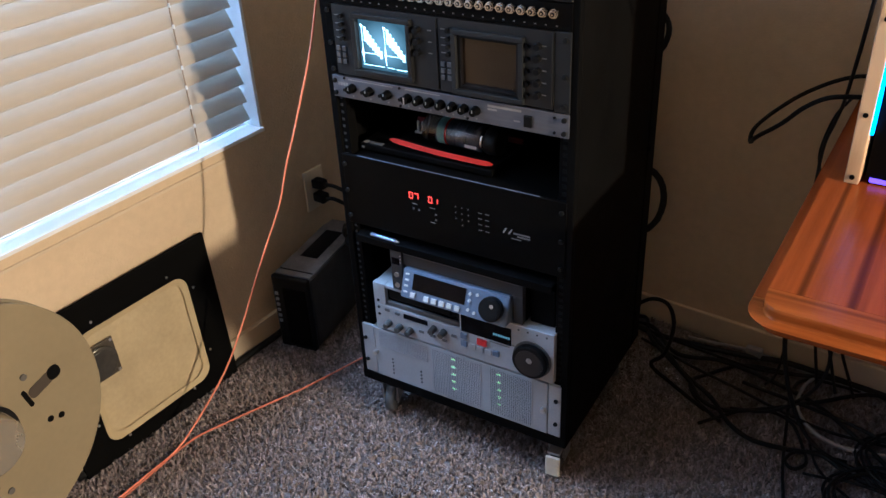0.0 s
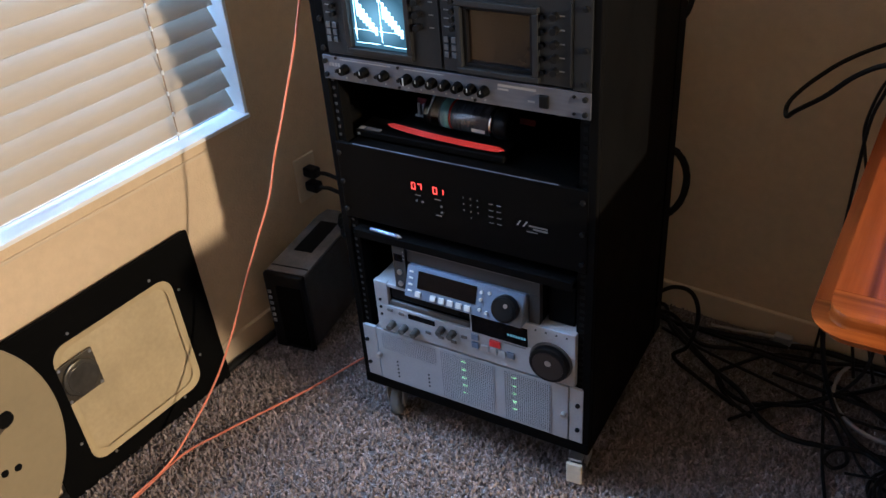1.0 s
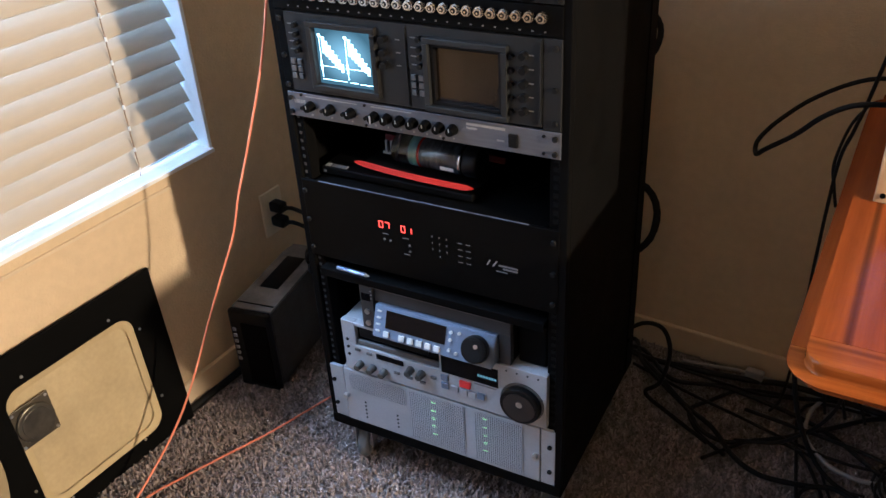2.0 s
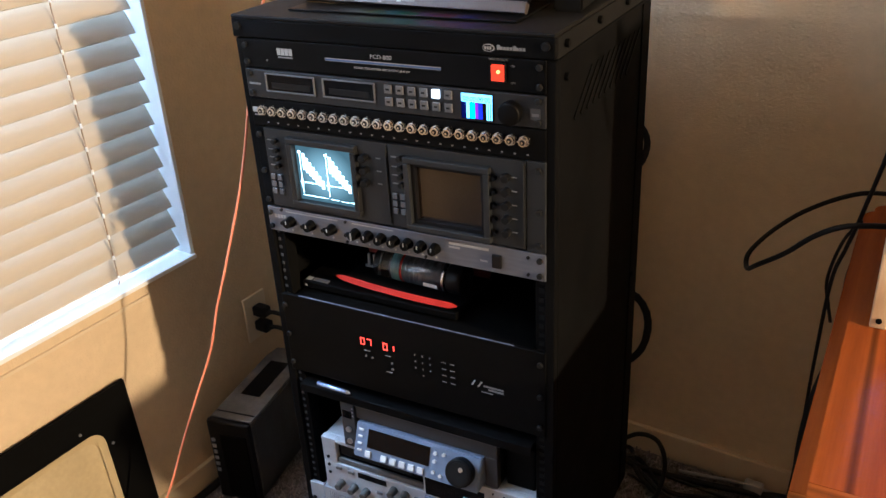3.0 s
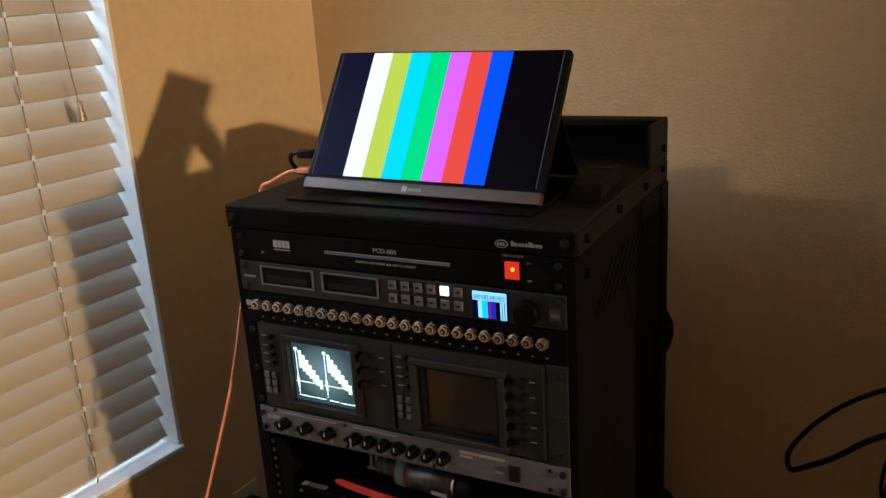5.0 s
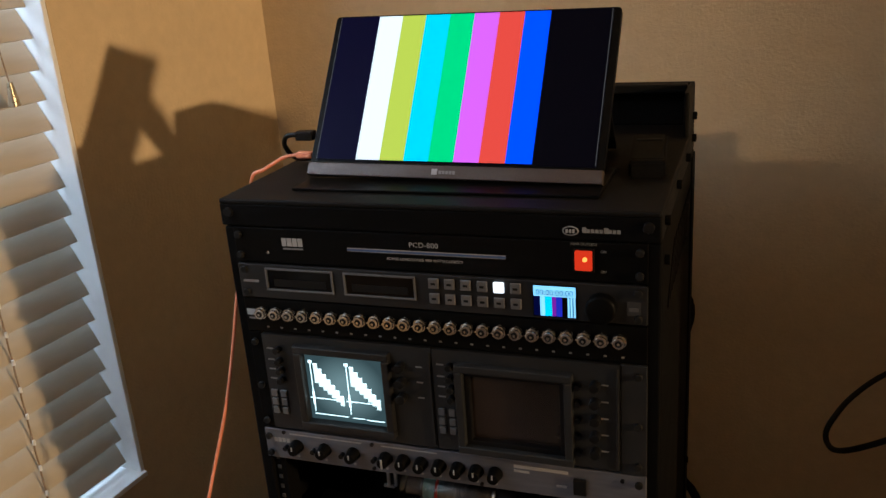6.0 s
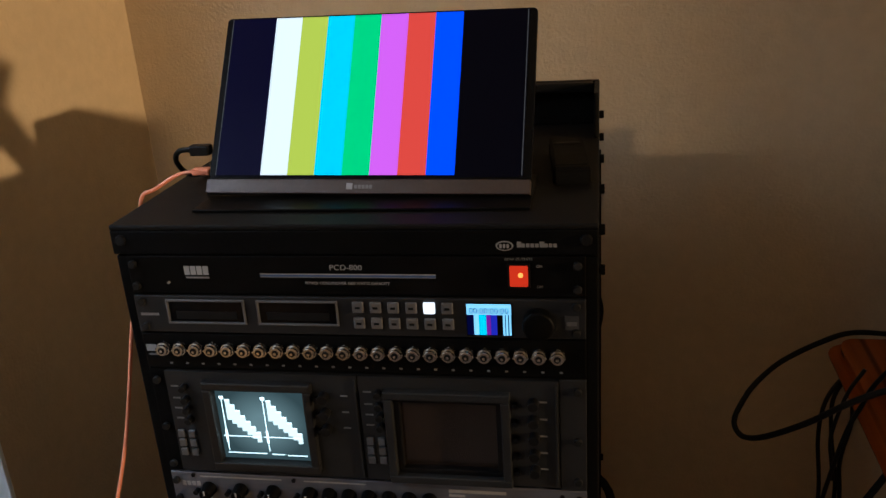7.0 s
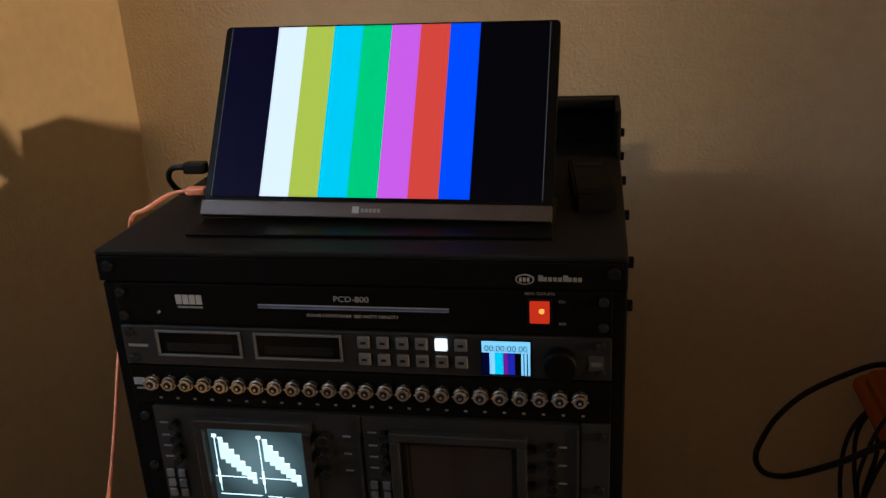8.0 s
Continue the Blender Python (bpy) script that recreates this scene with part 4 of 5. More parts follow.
# lower tape deck
Z = 0.2685
d2 = thing("tape_deck", (0, 0, Z), "silver video tape deck with a large black jog wheel", "tape deck")
FY = -0.008
part("case", boxes((-0.196, 0.226, 0.006, 0.36, 0.0, 0.118), bevel=0.003), ALU, d2)
part("front_panel", boxes((-0.196, 0.226, FY, 0.0055, 0.001, 0.066), (-0.196, -0.166, FY, 0.0055, 0.0665, 0.120), (0.0155, 0.226, FY, 0.0055, 0.0665, 0.120), (-0.1655, 0.015, FY, 0.0055, 0.112, 0.120), bevel=0.0015), ALU, d2)
slot = part("cassette_slot", boxes((-0.1650, 0.0145, 0.0010, 0.0050, 0.0670, 0.1115)), BLACK_GLASS, d2, "dark cassette slot")
part("slot_door", boxes((-0.160, -0.010, -0.0015, 0.0005, 0.085, 0.110), bevel=0.0008), PLASTIC, slot)
part("slot_ramp", boxes((-0.1640, 0.0135, -0.0060, 0.0005, 0.0672, 0.0790), bevel=0.002), GREY_KEY, slot)
dsp = part("display", boxes((0.020, 0.134, -0.0092, -0.0082, 0.0640, 0.1060), bevel=0.0003), BLACK_GLASS, d2, "black counter display")
for k in range(7):
    part("counter_digit", boxes((0.094 + 0.0055 * k, 0.0978 + 0.0055 * k, -0.0097, -0.0094, 0.079, 0.0845)), G_VFD, dsp)
wheel = part("jog_wheel", rods(((0.180, -0.0165, 0.0485), 0.0380, 0.016, "y", 48), bevel=0.004), PLASTIC, d2, "large black jog wheel", smooth=False)
part("wheel_ring", rods(((0.180, -0.0092, 0.0485), 0.0415, 0.002, "y", 48)), GREY_KEY, wheel)
part("wheel_face", rods(((0.180, -0.0250, 0.0485), 0.0300, 0.0012, "y", 40)), material("bronze_grey_dial", (0.035, 0.029, 0.026), 0.35, 0.3, spots=0.1), wheel)
part("finger_dimple", rods(((0.181, -0.0262, 0.0560), 0.0062, 0.001, "y", 20)), STEEL, wheel)
for x, z in ((-0.160, 0.024), (-0.132, 0.023), (-0.106, 0.022), (-0.046, 0.047), (-0.022, 0.046)):
    part("level_knob", rods(((x, -0.0175, z), 0.0082, 0.018, "y", 18), r2=0.0066, bevel=0.001), GREY_CASE, d2, "dark level knob")
for x, z in ((-0.163, 0.057), (-0.137, 0.055), (-0.05, 0.026), (-0.078, 0.028), (-0.022, 0.024), (0.002, 0.044)):
    part("small_key", boxes((x - 0.006, x + 0.006, -0.0112, -0.0082, z - 0.003, z + 0.003), bevel=0.0008), GREY_KEY, d2)
part("status_window", boxes((-0.122, -0.062, -0.0092, -0.0082, 0.0480, 0.0600), bevel=0.0002), BLACK_GLASS, d2)
part("record_key", boxes((0.057, 0.079, -0.0125, -0.0082, 0.0435, 0.0585), bevel=0.001), RED_KEY, d2, "red record key")
for x, z, m in ((0.026, 0.053, BLUE_GREY), (0.026, 0.034, BLUE_GREY), (0.100, 0.034, BLUE_GREY), (0.046, 0.033, ALU), (0.064, 0.032, ALU), (0.082, 0.032, ALU)):
    part("transport_key", boxes((x - 0.0075, x + 0.0075, -0.0120, -0.0082, z - 0.0068, z + 0.0068), bevel=0.001), m, d2)
for k in range(3):
    part("jack", rods(((-0.185, -0.0085, 0.040 + 0.018 * k), 0.0032, 0.002, "y", 12)), PLASTIC, d2)
part("legend_bar", boxes((0.085, 0.130, -0.0085, -0.0081, 0.058, 0.061)), PRINT_DIM, d2)
for k in range(4):
    part("small_screw", rods(((0.150 + 0.02 * k, -0.0085, 0.110), 0.0018, 0.001, "y", 8)), PLASTIC, d2)

# upper deck
Z = 0.3890
d1 = thing("digital_recorder", (0, 0, Z), "small dark recorder with a sloping blue grey control panel", "recorder")
part("case", boxes((-0.140, 0.158, 0.008, 0.30, 0, 0.099), bevel=0.002), BLACK, d1)
part("face_plate", boxes((-0.140, -0.113, -0.012, 0.0075, 0.001, 0.100), (-0.1125, 0.158, -0.006, 0.0075, 0.064, 0.100), (0.136, 0.158, -0.006, 0.0075, 0.001, 0.0635), bevel=0.001), DARK_GREY, d1, "worn dark grey face plate")
part("label_ridge", boxes((-0.112, 0.150, -0.0085, -0.0062, 0.0915, 0.0975), bevel=0.0008), GREY_KEY, d1)
bm = bmesh.new()
prof = [(-0.012, 0.062), (-0.034, 0.004), (0.007, 0.004), (0.007, 0.062)]
a = [bm.verts.new((-0.108, y, z)) for y, z in prof]
b = [bm.verts.new((0.134, y, z)) for y, z in prof]
bm.faces.new(a)
bm.faces.new(b[::-1])
for k in range(4):
    bm.faces.new((a[k], b[k], b[(k + 1) % 4], a[(k + 1) % 4]))
bmesh.ops.recalc_face_normals(bm, faces=bm.faces)
bmesh.ops.bevel(bm, geom=list(bm.edges), offset=0.002, segments=2, affect="EDGES")
cp = part("control_panel", bm, BLUE_GREY, d1, "sloping blue grey control panel")
SL = Matrix.Translation((0, -0.012, 0.062)) @ Matrix.Rotation(-math.atan2(0.022, 0.058), 4, "X")


def on_slope(name, bm, mat, label=""):
    o = part(name, bm, mat, cp, label)
    o.matrix_local = SL
    return o


on_slope("display", boxes((-0.082, 0.040, -0.0016, -0.0002, -0.040, -0.006), bevel=0.0003), BLACK_GLASS, "black display window")
for k, x in enumerate((-0.078, -0.046, -0.028, -0.010, 0.008, 0.026)):
    on_slope("key", boxes((x - 0.0058, x + 0.0058, -0.0040, -0.0002, -0.0565, -0.0455), bevel=0.001), WHITE_KEY)
for k in range(4):
    on_slope("side_key", boxes((-0.101, -0.092, -0.0026, -0.0002, -0.012 - 0.0125 * k, -0.0085 - 0.0125 * k), bevel=0.0006), WHITE_KEY)
for x, z in ((0.050, -0.014), (0.066, -0.012), (0.050, -0.028), (0.050, -0.047), (0.064, -0.050)):
    on_slope("round_key", rods(((x, -0.0018, z), 0.0032, 0.0036, "y", 12)), WHITE_KEY)
on_slope("dial", rods(((0.102, -0.0085, -0.030), 0.0250, 0.016, "y", 40), bevel=0.003), PLASTIC, "black jog dial")
on_slope("dial_face", rods(((0.102, -0.0172, -0.030), 0.0190, 0.0012, "y", 32)), RUBBER)
on_slope("dial_dimple", rods(((0.106, -0.0182, -0.022), 0.0040, 0.0010, "y", 14)), STEEL)
part("slot", boxes((-0.137, -0.118, -0.0126, -0.0121, 0.064, 0.080)), BLACK_GLASS, d1)
for z in (0.040, 0.014):
    part("headphone_jack", rods(((-0.127, -0.0135, z), 0.0055, 0.003, "y", 16)), STEEL, d1)
for k in range(3):
    part("mark", boxes((-0.117, -0.114, -0.0126, -0.0121, 0.070 + 0.008 * k, 0.072 + 0.008 * k)), PRINT, d1)
blk = thing("black_adapter_box", (0.192, 0.09, 0.3885), "plain black box beside the small recorder", "box")
part("body", boxes((-0.028, 0.024, -0.075, 0.12, 0, 0.085), bevel=0.003), BLACK, blk)

# silver perforated unit at the bottom
Z = 0.13
am = thing("server_chassis", (0, 0, Z), "silver perforated rack chassis with green lights", "rack chassis")
h = 0.1325
part("front_panel", boxes((-0.2085, 0.2125, -0.005, 0.003, 0, h), bevel=0.0012), ALU, am)
for s in (-1, 1):
    part("ear", boxes((min(s * HALF, s * (0.2105 if s < 0 else 0.2145)), max(s * HALF, s * (0.2105 if s < 0 else 0.2145)), -0.004, 0.003, 0, h), bevel=0.001), ALU, am)
part("chassis", boxes((-0.212, 0.212, 0.0035, 0.38, 0.001, h)), STEEL, am)


def grille(x0, x1, z0, z1):
    """A perforated field: a dark back with a fine raised mesh before it."""
    g = part("grille_back", boxes((x0, x1, -0.0054, -0.0051, z0, z1)), PLASTIC, am, "perforated vent field")
    bm = bmesh.new()
    n = int((x1 - x0) / 0.0042)
    for k in range(n + 1):
        x = x0 + (x1 - x0) * k / n
        box(bm, x - 0.0010, x + 0.0010, -0.0062, -0.0055, z0, z1)
    m = int((z1 - z0) / 0.0042)
    for k in range(m + 1):
        z = z0 + (z1 - z0) * k / m
        box(bm, x0, x1, -0.0066, -0.0063, z - 0.0010, z + 0.0010)
    part("grille_mesh", bm, ALU, g)


grille(-0.196, -0.068, 0.084, 0.126)
grille(-0.058, 0.060, 0.008, 0.126)
grille(0.082, 0.178, 0.008, 0.126)
led = part("status_led", rods(((-0.0034, 0, 0), 0.0023, 0.0010, "y", 12), ((0, 0, 0), 0.0026, 0.0012, "y", 12), ((0.0034, 0, 0), 0.0023, 0.0010, "y", 12)), G_GREEN, am, "green status light behind the mesh")
led.location = (-0.006, -0.0056, 0.116)
for x, z in ((-0.006, 0.095), (-0.006, 0.0745), (-0.006, 0.054), (-0.006, 0.034), (0.103, 0.116), (0.103, 0.095), (0.103, 0.0745), (0.103, 0.054), (0.103, 0.034)):
    again(led, x, -0.0056, z)
dot = part("indicator_hole", rods(((0, 0, 0), 0.0022, 0.001, "y", 10)), PLASTIC, am)
dot.location = (-0.164, -0.0056, 0.058)
for x, z in ((-0.164, 0.048), (-0.164, 0.038), (-0.164, 0.028), (-0.164, 0.018), (-0.090, 0.050), (-0.090, 0.040), (-0.090, 0.030), (-0.090, 0.020)):
    again(dot, x, -0.0056, z)
for x in (-0.206, 0.205):
    part("thumb_screw", rods(((x, -0.0095, 0.065), 0.0055, 0.010, "y", 16), bevel=0.001), STEEL, am)
ear_screws(am, (0.036, 0.097), x=0.2325)

# ---- on top of the rack ----
MON = Matrix.Translation((0.001, 0.073, RTOP + 0.0068)) @ Matrix.Rotation(radians(-1.3), 4, "Z") @ Matrix.Rotation(radians(-33.5), 4, "X") @ Matrix.Rotation(radians(0.5), 4, "Y")
mon = thing("portable_monitor", MON, "slim portable monitor showing vertical colour bars, leaning on its stand", "monitor")
bm = bmesh.new()
rounded_plate(bm, -0.1790, 0.183, 0.0165, 0.2122, 0, 0.0075, 0.005)
part("housing", bm, MON_FRAME, mon)
part("chin", boxes((-0.1800, 0.183, -0.0035, 0.0070, 0.0, 0.0160), bevel=0.001), MON_METAL, mon, "warm grey metal chin")
part("chin_mark", boxes((-0.016, -0.009, -0.0040, -0.0036, 0.0045, 0.0115)), PRINT, mon)
for k in range(5):
    part("chin_letter", boxes((-0.0070 + 0.0042 * k, -0.0038 + 0.0042 * k, -0.0040, -0.0036, 0.0055, 0.0095)), PRINT_DIM, mon)
scr = part("screen", boxes((-0.1725, 0.1745, -0.0008, -0.0002, 0.0195, 0.2110)), BARS[8], mon, "lit screen with colour bars")
cuts = [-0.1708] + [-0.1178 + 0.03135 * k for k in range(8)] + [0.1727]
for k in range(9):
    part("colour_bar", boxes((cuts[k], cuts[k + 1], -0.0012, -0.0009, 0.0215, 0.2100)), BARS[k], scr)
LINE = glow("screen_border", (0.35, 0.36, 0.38), 0.5)
for x in (-0.1716, 0.1728):
    part("border_line", boxes((x, x + 0.0007, -0.0012, -0.0009, 0.0215, 0.2100)), LINE, scr)
kick = part("stand_flap", boxes((-0.165, 0.165, 0.0, 0.0035, -0.158, 0.0), bevel=0.001), MON_FRAME, mon, "folding stand flap")
kick.matrix_local = pose(0, 0.0082, 0.160, 67, 0, 0)
part("base_cover", boxes((-0.180, 0.183, -0.046, 0.075, -0.0030, 0.0), bevel=0.001), MON_FRAME, mon).matrix_local = MON.inverted() @ Matrix.Translation((0.003, 0.079, RTOP + 0.0038))
# cables at the monitor's edge
cable("power_cable", [(-0.1835, 0.112, 1.197), (-0.205, 0.114, 1.197), (-0.225, 0.118, 1.194), (-0.236, 0.13, 1.178), (-0.232, 0.15, 1.158), (-0.222, 0.19, 1.1515), (-0.20, 0.26, 1.151)], 0.0032, PLASTIC, "short black cord curling behind the monitor")
pl = part("black_plug", boxes((-0.206, -0.182, 0.105, 0.119, 1.191, 1.203), bevel=0.002), PLASTIC)
tagged(pl, "black plug in the edge of the portable monitor", "plug")
pl = part("orange_plug", boxes((-0.202, -0.180, 0.094, 0.106, 1.171, 1.179), bevel=0.002), ORANGE)
tagged(pl, "orange plug in the edge of the portable monitor", "plug")
cable("orange_cable", [(-0.200, 0.100, 1.175), (-0.222, 0.098, 1.171), (-0.246, 0.088, 1.158), (-0.262, 0.085, 1.150), (-0.268, 0.08, 1.12), (-0.270, 0.06, 1.07), (-0.274, 0.035, 1.02), (-0.289, 0.02, 0.93), (-0.301, 0.005, 0.86),
      (-0.322, -0.01, 0.78), (-0.341, -0.03, 0.70), (-0.360, -0.04, 0.64), (-0.386, -0.05, 0.55), (-0.425, -0.07, 0.45), (-0.463, -0.09, 0.35), (-0.498, -0.12, 0.24), (-0.525, -0.17, 0.14), (-0.545, -0.25, 0.06), (-0.555, -0.33, 0.014),
      (-0.56, -0.42, 0.010), (-0.565, -0.55, 0.010), (-0.57, -0.68, 0.010)], 0.0023, ORANGE, "bright orange cable hanging from the monitor to the carpet")
# orange darkened here: the shade on the floor cable is in its colour
cable("orange_cable", [(-0.56, -0.62, 0.009), (-0.555, -0.42, 0.009), (-0.55, -0.29, 0.010), (-0.515, -0.20, 0.010), (-0.485, -0.133, 0.010), (-0.43, -0.015, 0.010), (-0.38, 0.12, 0.010), (-0.33, 0.25, 0.010), (-0.28, 0.42, 0.010)], 0.0025, material("shaded_orange_jacket", (0.46, 0.14, 0.075), 0.6, spots=0.15, scale=30),
      "orange cable lying across the carpet")
dv = thing("battery_pack", pose(0.219, 0.185, RTOP + 0.0005, 0, 0, 5), "dark grey battery pack lying on the rack", "battery pack")
bm = bmesh.new()
prof = [(-0.071, 0.0), (-0.070, 0.019), (-0.062, 0.0215), (0.068, 0.0215), (0.071, 0.0)]
a = [bm.verts.new((-0.020, y, z)) for y, z in prof]
b = [bm.verts.new((0.020, y, z)) for y, z in prof]
bm.faces.new(a)
bm.faces.new(b[::-1])
for k in range(len(prof)):
    bm.faces.new((a[k], b[k], b[(k + 1) % len(prof)], a[(k + 1) % len(prof)]))
bmesh.ops.recalc_face_normals(bm, faces=bm.faces)
bmesh.ops.bevel(bm, geom=list(bm.edges), offset=0.003, segments=2, affect="EDGES")
part("body", bm, material("charcoal_rubber", (0.0030, 0.0029, 0.0027), 0.7, spots=0.5, scale=60, specular=0.1), dv)
part("ridge", boxes((-0.015, 0.015, 0.028, 0.034, 0.0214, 0.0235), bevel=0.0008), RUBBER, dv)

# ---- along the left wall ----
bx = thing("computer_tower", pose(-0.50, 0.12, 0, 0, 0, 8), "small dusty dark grey computer case on the carpet", "computer case")
part("case", boxes((-0.105, 0.0, 0.012, 0.30, 0.006, 0.215), bevel=0.004), GREY_CASE, bx)
part("front_bezel", boxes((-0.107, 0.001, -0.006, 0.0115, 0.0, 0.222), bevel=0.006), PLASTIC, bx)
part("lid", boxes((-0.104, -0.001, 0.012, 0.30, 0.2155, 0.2215), bevel=0.002), material("grey_case_lid", (0.14, 0.135, 0.128), 0.5, spots=0.4, scale=16, fine=0.1), bx)
part("lid_recess", boxes((-0.080, -0.030, 0.10, 0.24, 0.2217, 0.2224)), PLASTIC, bx)
part("lid_seam", boxes((-0.102, -0.003, 0.030, 0.034, 0.2216, 0.2222)), BLACK, bx)
part("drive_door", boxes((-0.075, -0.008, -0.0085, -0.0062, 0.015, 0.19), bevel=0.002), BLACK, bx)
for k in range(6):
    part("key", boxes((-0.099, -0.090, -0.0095, -0.0062, 0.080 + 0.017 * k, 0.089 + 0.017 * k), bevel=0.001), LIGHT_KEY, bx)
out = thing("wall_outlet", LEFT @ pose(0.0005, 0.248, 0.345), "ivory wall outlet with two black plugs", "outlet")
part("plate", boxes((0, 0.006, -0.035, 0.035, -0.058, 0.058), bevel=0.002), PLATE, out)
for z in (0.02, -0.02):
    part("plug", boxes((0.0062, 0.044, -0.014, 0.014, z - 0.013, z + 0.013), bevel=0.005), PLASTIC, out, "black plug")
for k, z in enumerate((0.365, 0.325)):
    p0 = LEFT @ Vector((0.042, 0.248, z))
    cable("power_cable", [p0, p0 + Vector((0.03, 0.01, -0.004)), p0 + Vector((0.09, 0.03, -0.04)), p0 + Vector((0.14, 0.05, -0.10)), p0 + Vector((0.15, 0.08, -0.20)), (-0.44, 0.48, 0.03 + 0.02 * k), (-0.40, 0.52, 0.012)], 0.0052, RUBBER,
          "black power cable from the wall outlet", group="outlet cords")
for k in range(4):
    a, b = 0.016 * k, 0.010 * (k % 2)
    cable("bundled_cord", [(-0.60 + a, 0.43, 0.150), (-0.585 + a, 0.40 - a, 0.215), (-0.56 + a, 0.36 - a, 0.232 + b), (-0.53 + a, 0.33 - a, 0.236 + b), (-0.48 + 0.5 * a, 0.36, 0.262 + b), (-0.42, 0.42, 0.285 + b), (-0.34, 0.46 + b, 0.275), (-0.275, 0.47, 0.24)], 0.0055,
          RUBBER, "thick black cord over the computer case", group="cords over the case")

cable("baseboard_cable", [LEFT @ Vector((0.026, u, 0.012 + 0.002 * math.sin(40 * u))) for u in (-0.60, -0.40, -0.20, -0.10, 0.0, 0.06, 0.14, 0.30)], 0.009, RUBBER, "thick black cable lying along the baseboard")

# black frame leaning on the wall
fr = thing("picture_frame", LEFT @ pose(0.030, -0.362, 0.002, 0, -3.0, 0), "black board frame with rounded opening leaning on the wall", "frame")
bm = bmesh.new()
W2, HF = 0.222, 0.405
outer, inner = [], []
for cx, cz, a0 in ((W2 - 0.109, HF - 0.106, 0), (-W2 + 0.109, HF - 0.106, 90), (-W2 + 0.109, 0.076, 180), (W2 - 0.109, 0.076, 270)):
    for k in range(7):
        a = radians(a0 + 15 * k)
        inner.append((cx + 0.035 * math.cos(a), cz + 0.035 * math.sin(a)))
        sx, sz = (1 if a0 in (0, 270) else -1), (1 if a0 < 180 else -1)
        ox, oz = W2 * sx, (HF if sz > 0 else 0)
        q = k / 6
        first_v = a0 in (90, 270)
        if (q < 0.5) == (not first_v):
            oz = cz + 0.035 * math.sin(a) if abs(q - 0.5) > 0.01 else oz
        elif abs(q - 0.5) > 0.01:
            ox = cx + 0.035 * math.cos(a)
        outer.append((ox, oz))
rows = [[bm.verts.new((d, y, z)) for y, z in ring] for d in (0.009, 0.0) for ring in (outer, inner)]
n = len(outer)
for k in range(n):
    j = (k + 1) % n
    bm.faces.new((rows[0][k], rows[0][j], rows[1][j], rows[1][k]))
    bm.faces.new((rows[2][j], rows[2][k], rows[3][k], rows[3][j]))
    bm.faces.new((rows[0][j], rows[0][k], rows[2][k], rows[2][j]))
    bm.faces.new((rows[1][k], rows[1][j], rows[3][j], rows[3][k]))
bmesh.ops.recalc_face_normals(bm, faces=bm.faces)
part("board", bm, MAT_BLACK, fr)
sheet = bmesh.new()
rounded_plate(sheet, -W2 + 0.060, W2 - 0.060, 0.030, HF - 0.058, 0.0003, 0.0045, 0.05)
for q in sheet.verts:
    q.co = Vector((-q.co.y, q.co.x, q.co.z))
bmesh.ops.recalc_face_normals(sheet, faces=sheet.faces)
part("inset_sheet", sheet, material("yellowed_cream_sheet", (0.43, 0.35, 0.20), 0.45, spots=0.14, scale=7, fine=0.05, bump=0.03), fr, "yellowed cream sheet in the opening")
lip_bm = bmesh.new()
cy, cz = 0.0, sum(z for _, z in inner) / n
steps = ((1.0, 0.0078), (0.975, 0.0074), (0.945, 0.0060), (0.915, 0.0049), (0.895, 0.00462))
rings = [[lip_bm.verts.new((d, cy + (y - cy) * q, cz + (z - cz) * q)) for y, z in inner] for q, d in steps]
for a, b in zip(rings, rings[1:]):
    for k in range(n):
        lip_bm.faces.new((a[k], a[(k + 1) % n], b[(k + 1) % n], b[k]))
bmesh.ops.recalc_face_normals(lip_bm, faces=lip_bm.faces)
part("rounded_lip", lip_bm, material("yellowed_lip", (0.41, 0.33, 0.18), 0.45, spots=0.12, scale=9), fr, "yellowed rounded lip", smooth=True)
for y, z in ((0.10, 0.350), (-0.10, 0.350), (0.160, 0.29), (0.160, 0.11), (0.09, 0.038), (-0.10, 0.038), (-0.160, 0.11)):
    part("screw", rods(((0.010, y, z), 0.003, 0.002, "x", 10)), STEEL, fr, "bright screw head")

cover = part("square_plate", boxes((0.0050, 0.0085, -0.150, -0.066, 0.203, 0.293), bevel=0.0012), TAPE_METAL, fr, "dull bronze square plate")
cap_bm = rods(((0.0125, -0.108, 0.248), 0.040, 0.007, "x", 40), bevel=0.003)
rod(cap_bm, (0.0165, -0.108, 0.248), 0.031, 0.002, "x", 36, bevel=0.0008)
part("round_cap", cap_bm, material("dull_pewter_cap", (0.10, 0.09, 0.07), 0.32, 0.7, spots=0.25, scale=35, bump=0.06), cover, "dull pewter round cap")
for y, z in ((-0.144, 0.209), (-0.072, 0.209), (-0.144, 0.287), (-0.072, 0.287)):
    part("plate_screw", rods(((0.0092, y, z), 0.0032, 0.002, "x", 10)), STEEL, cover)

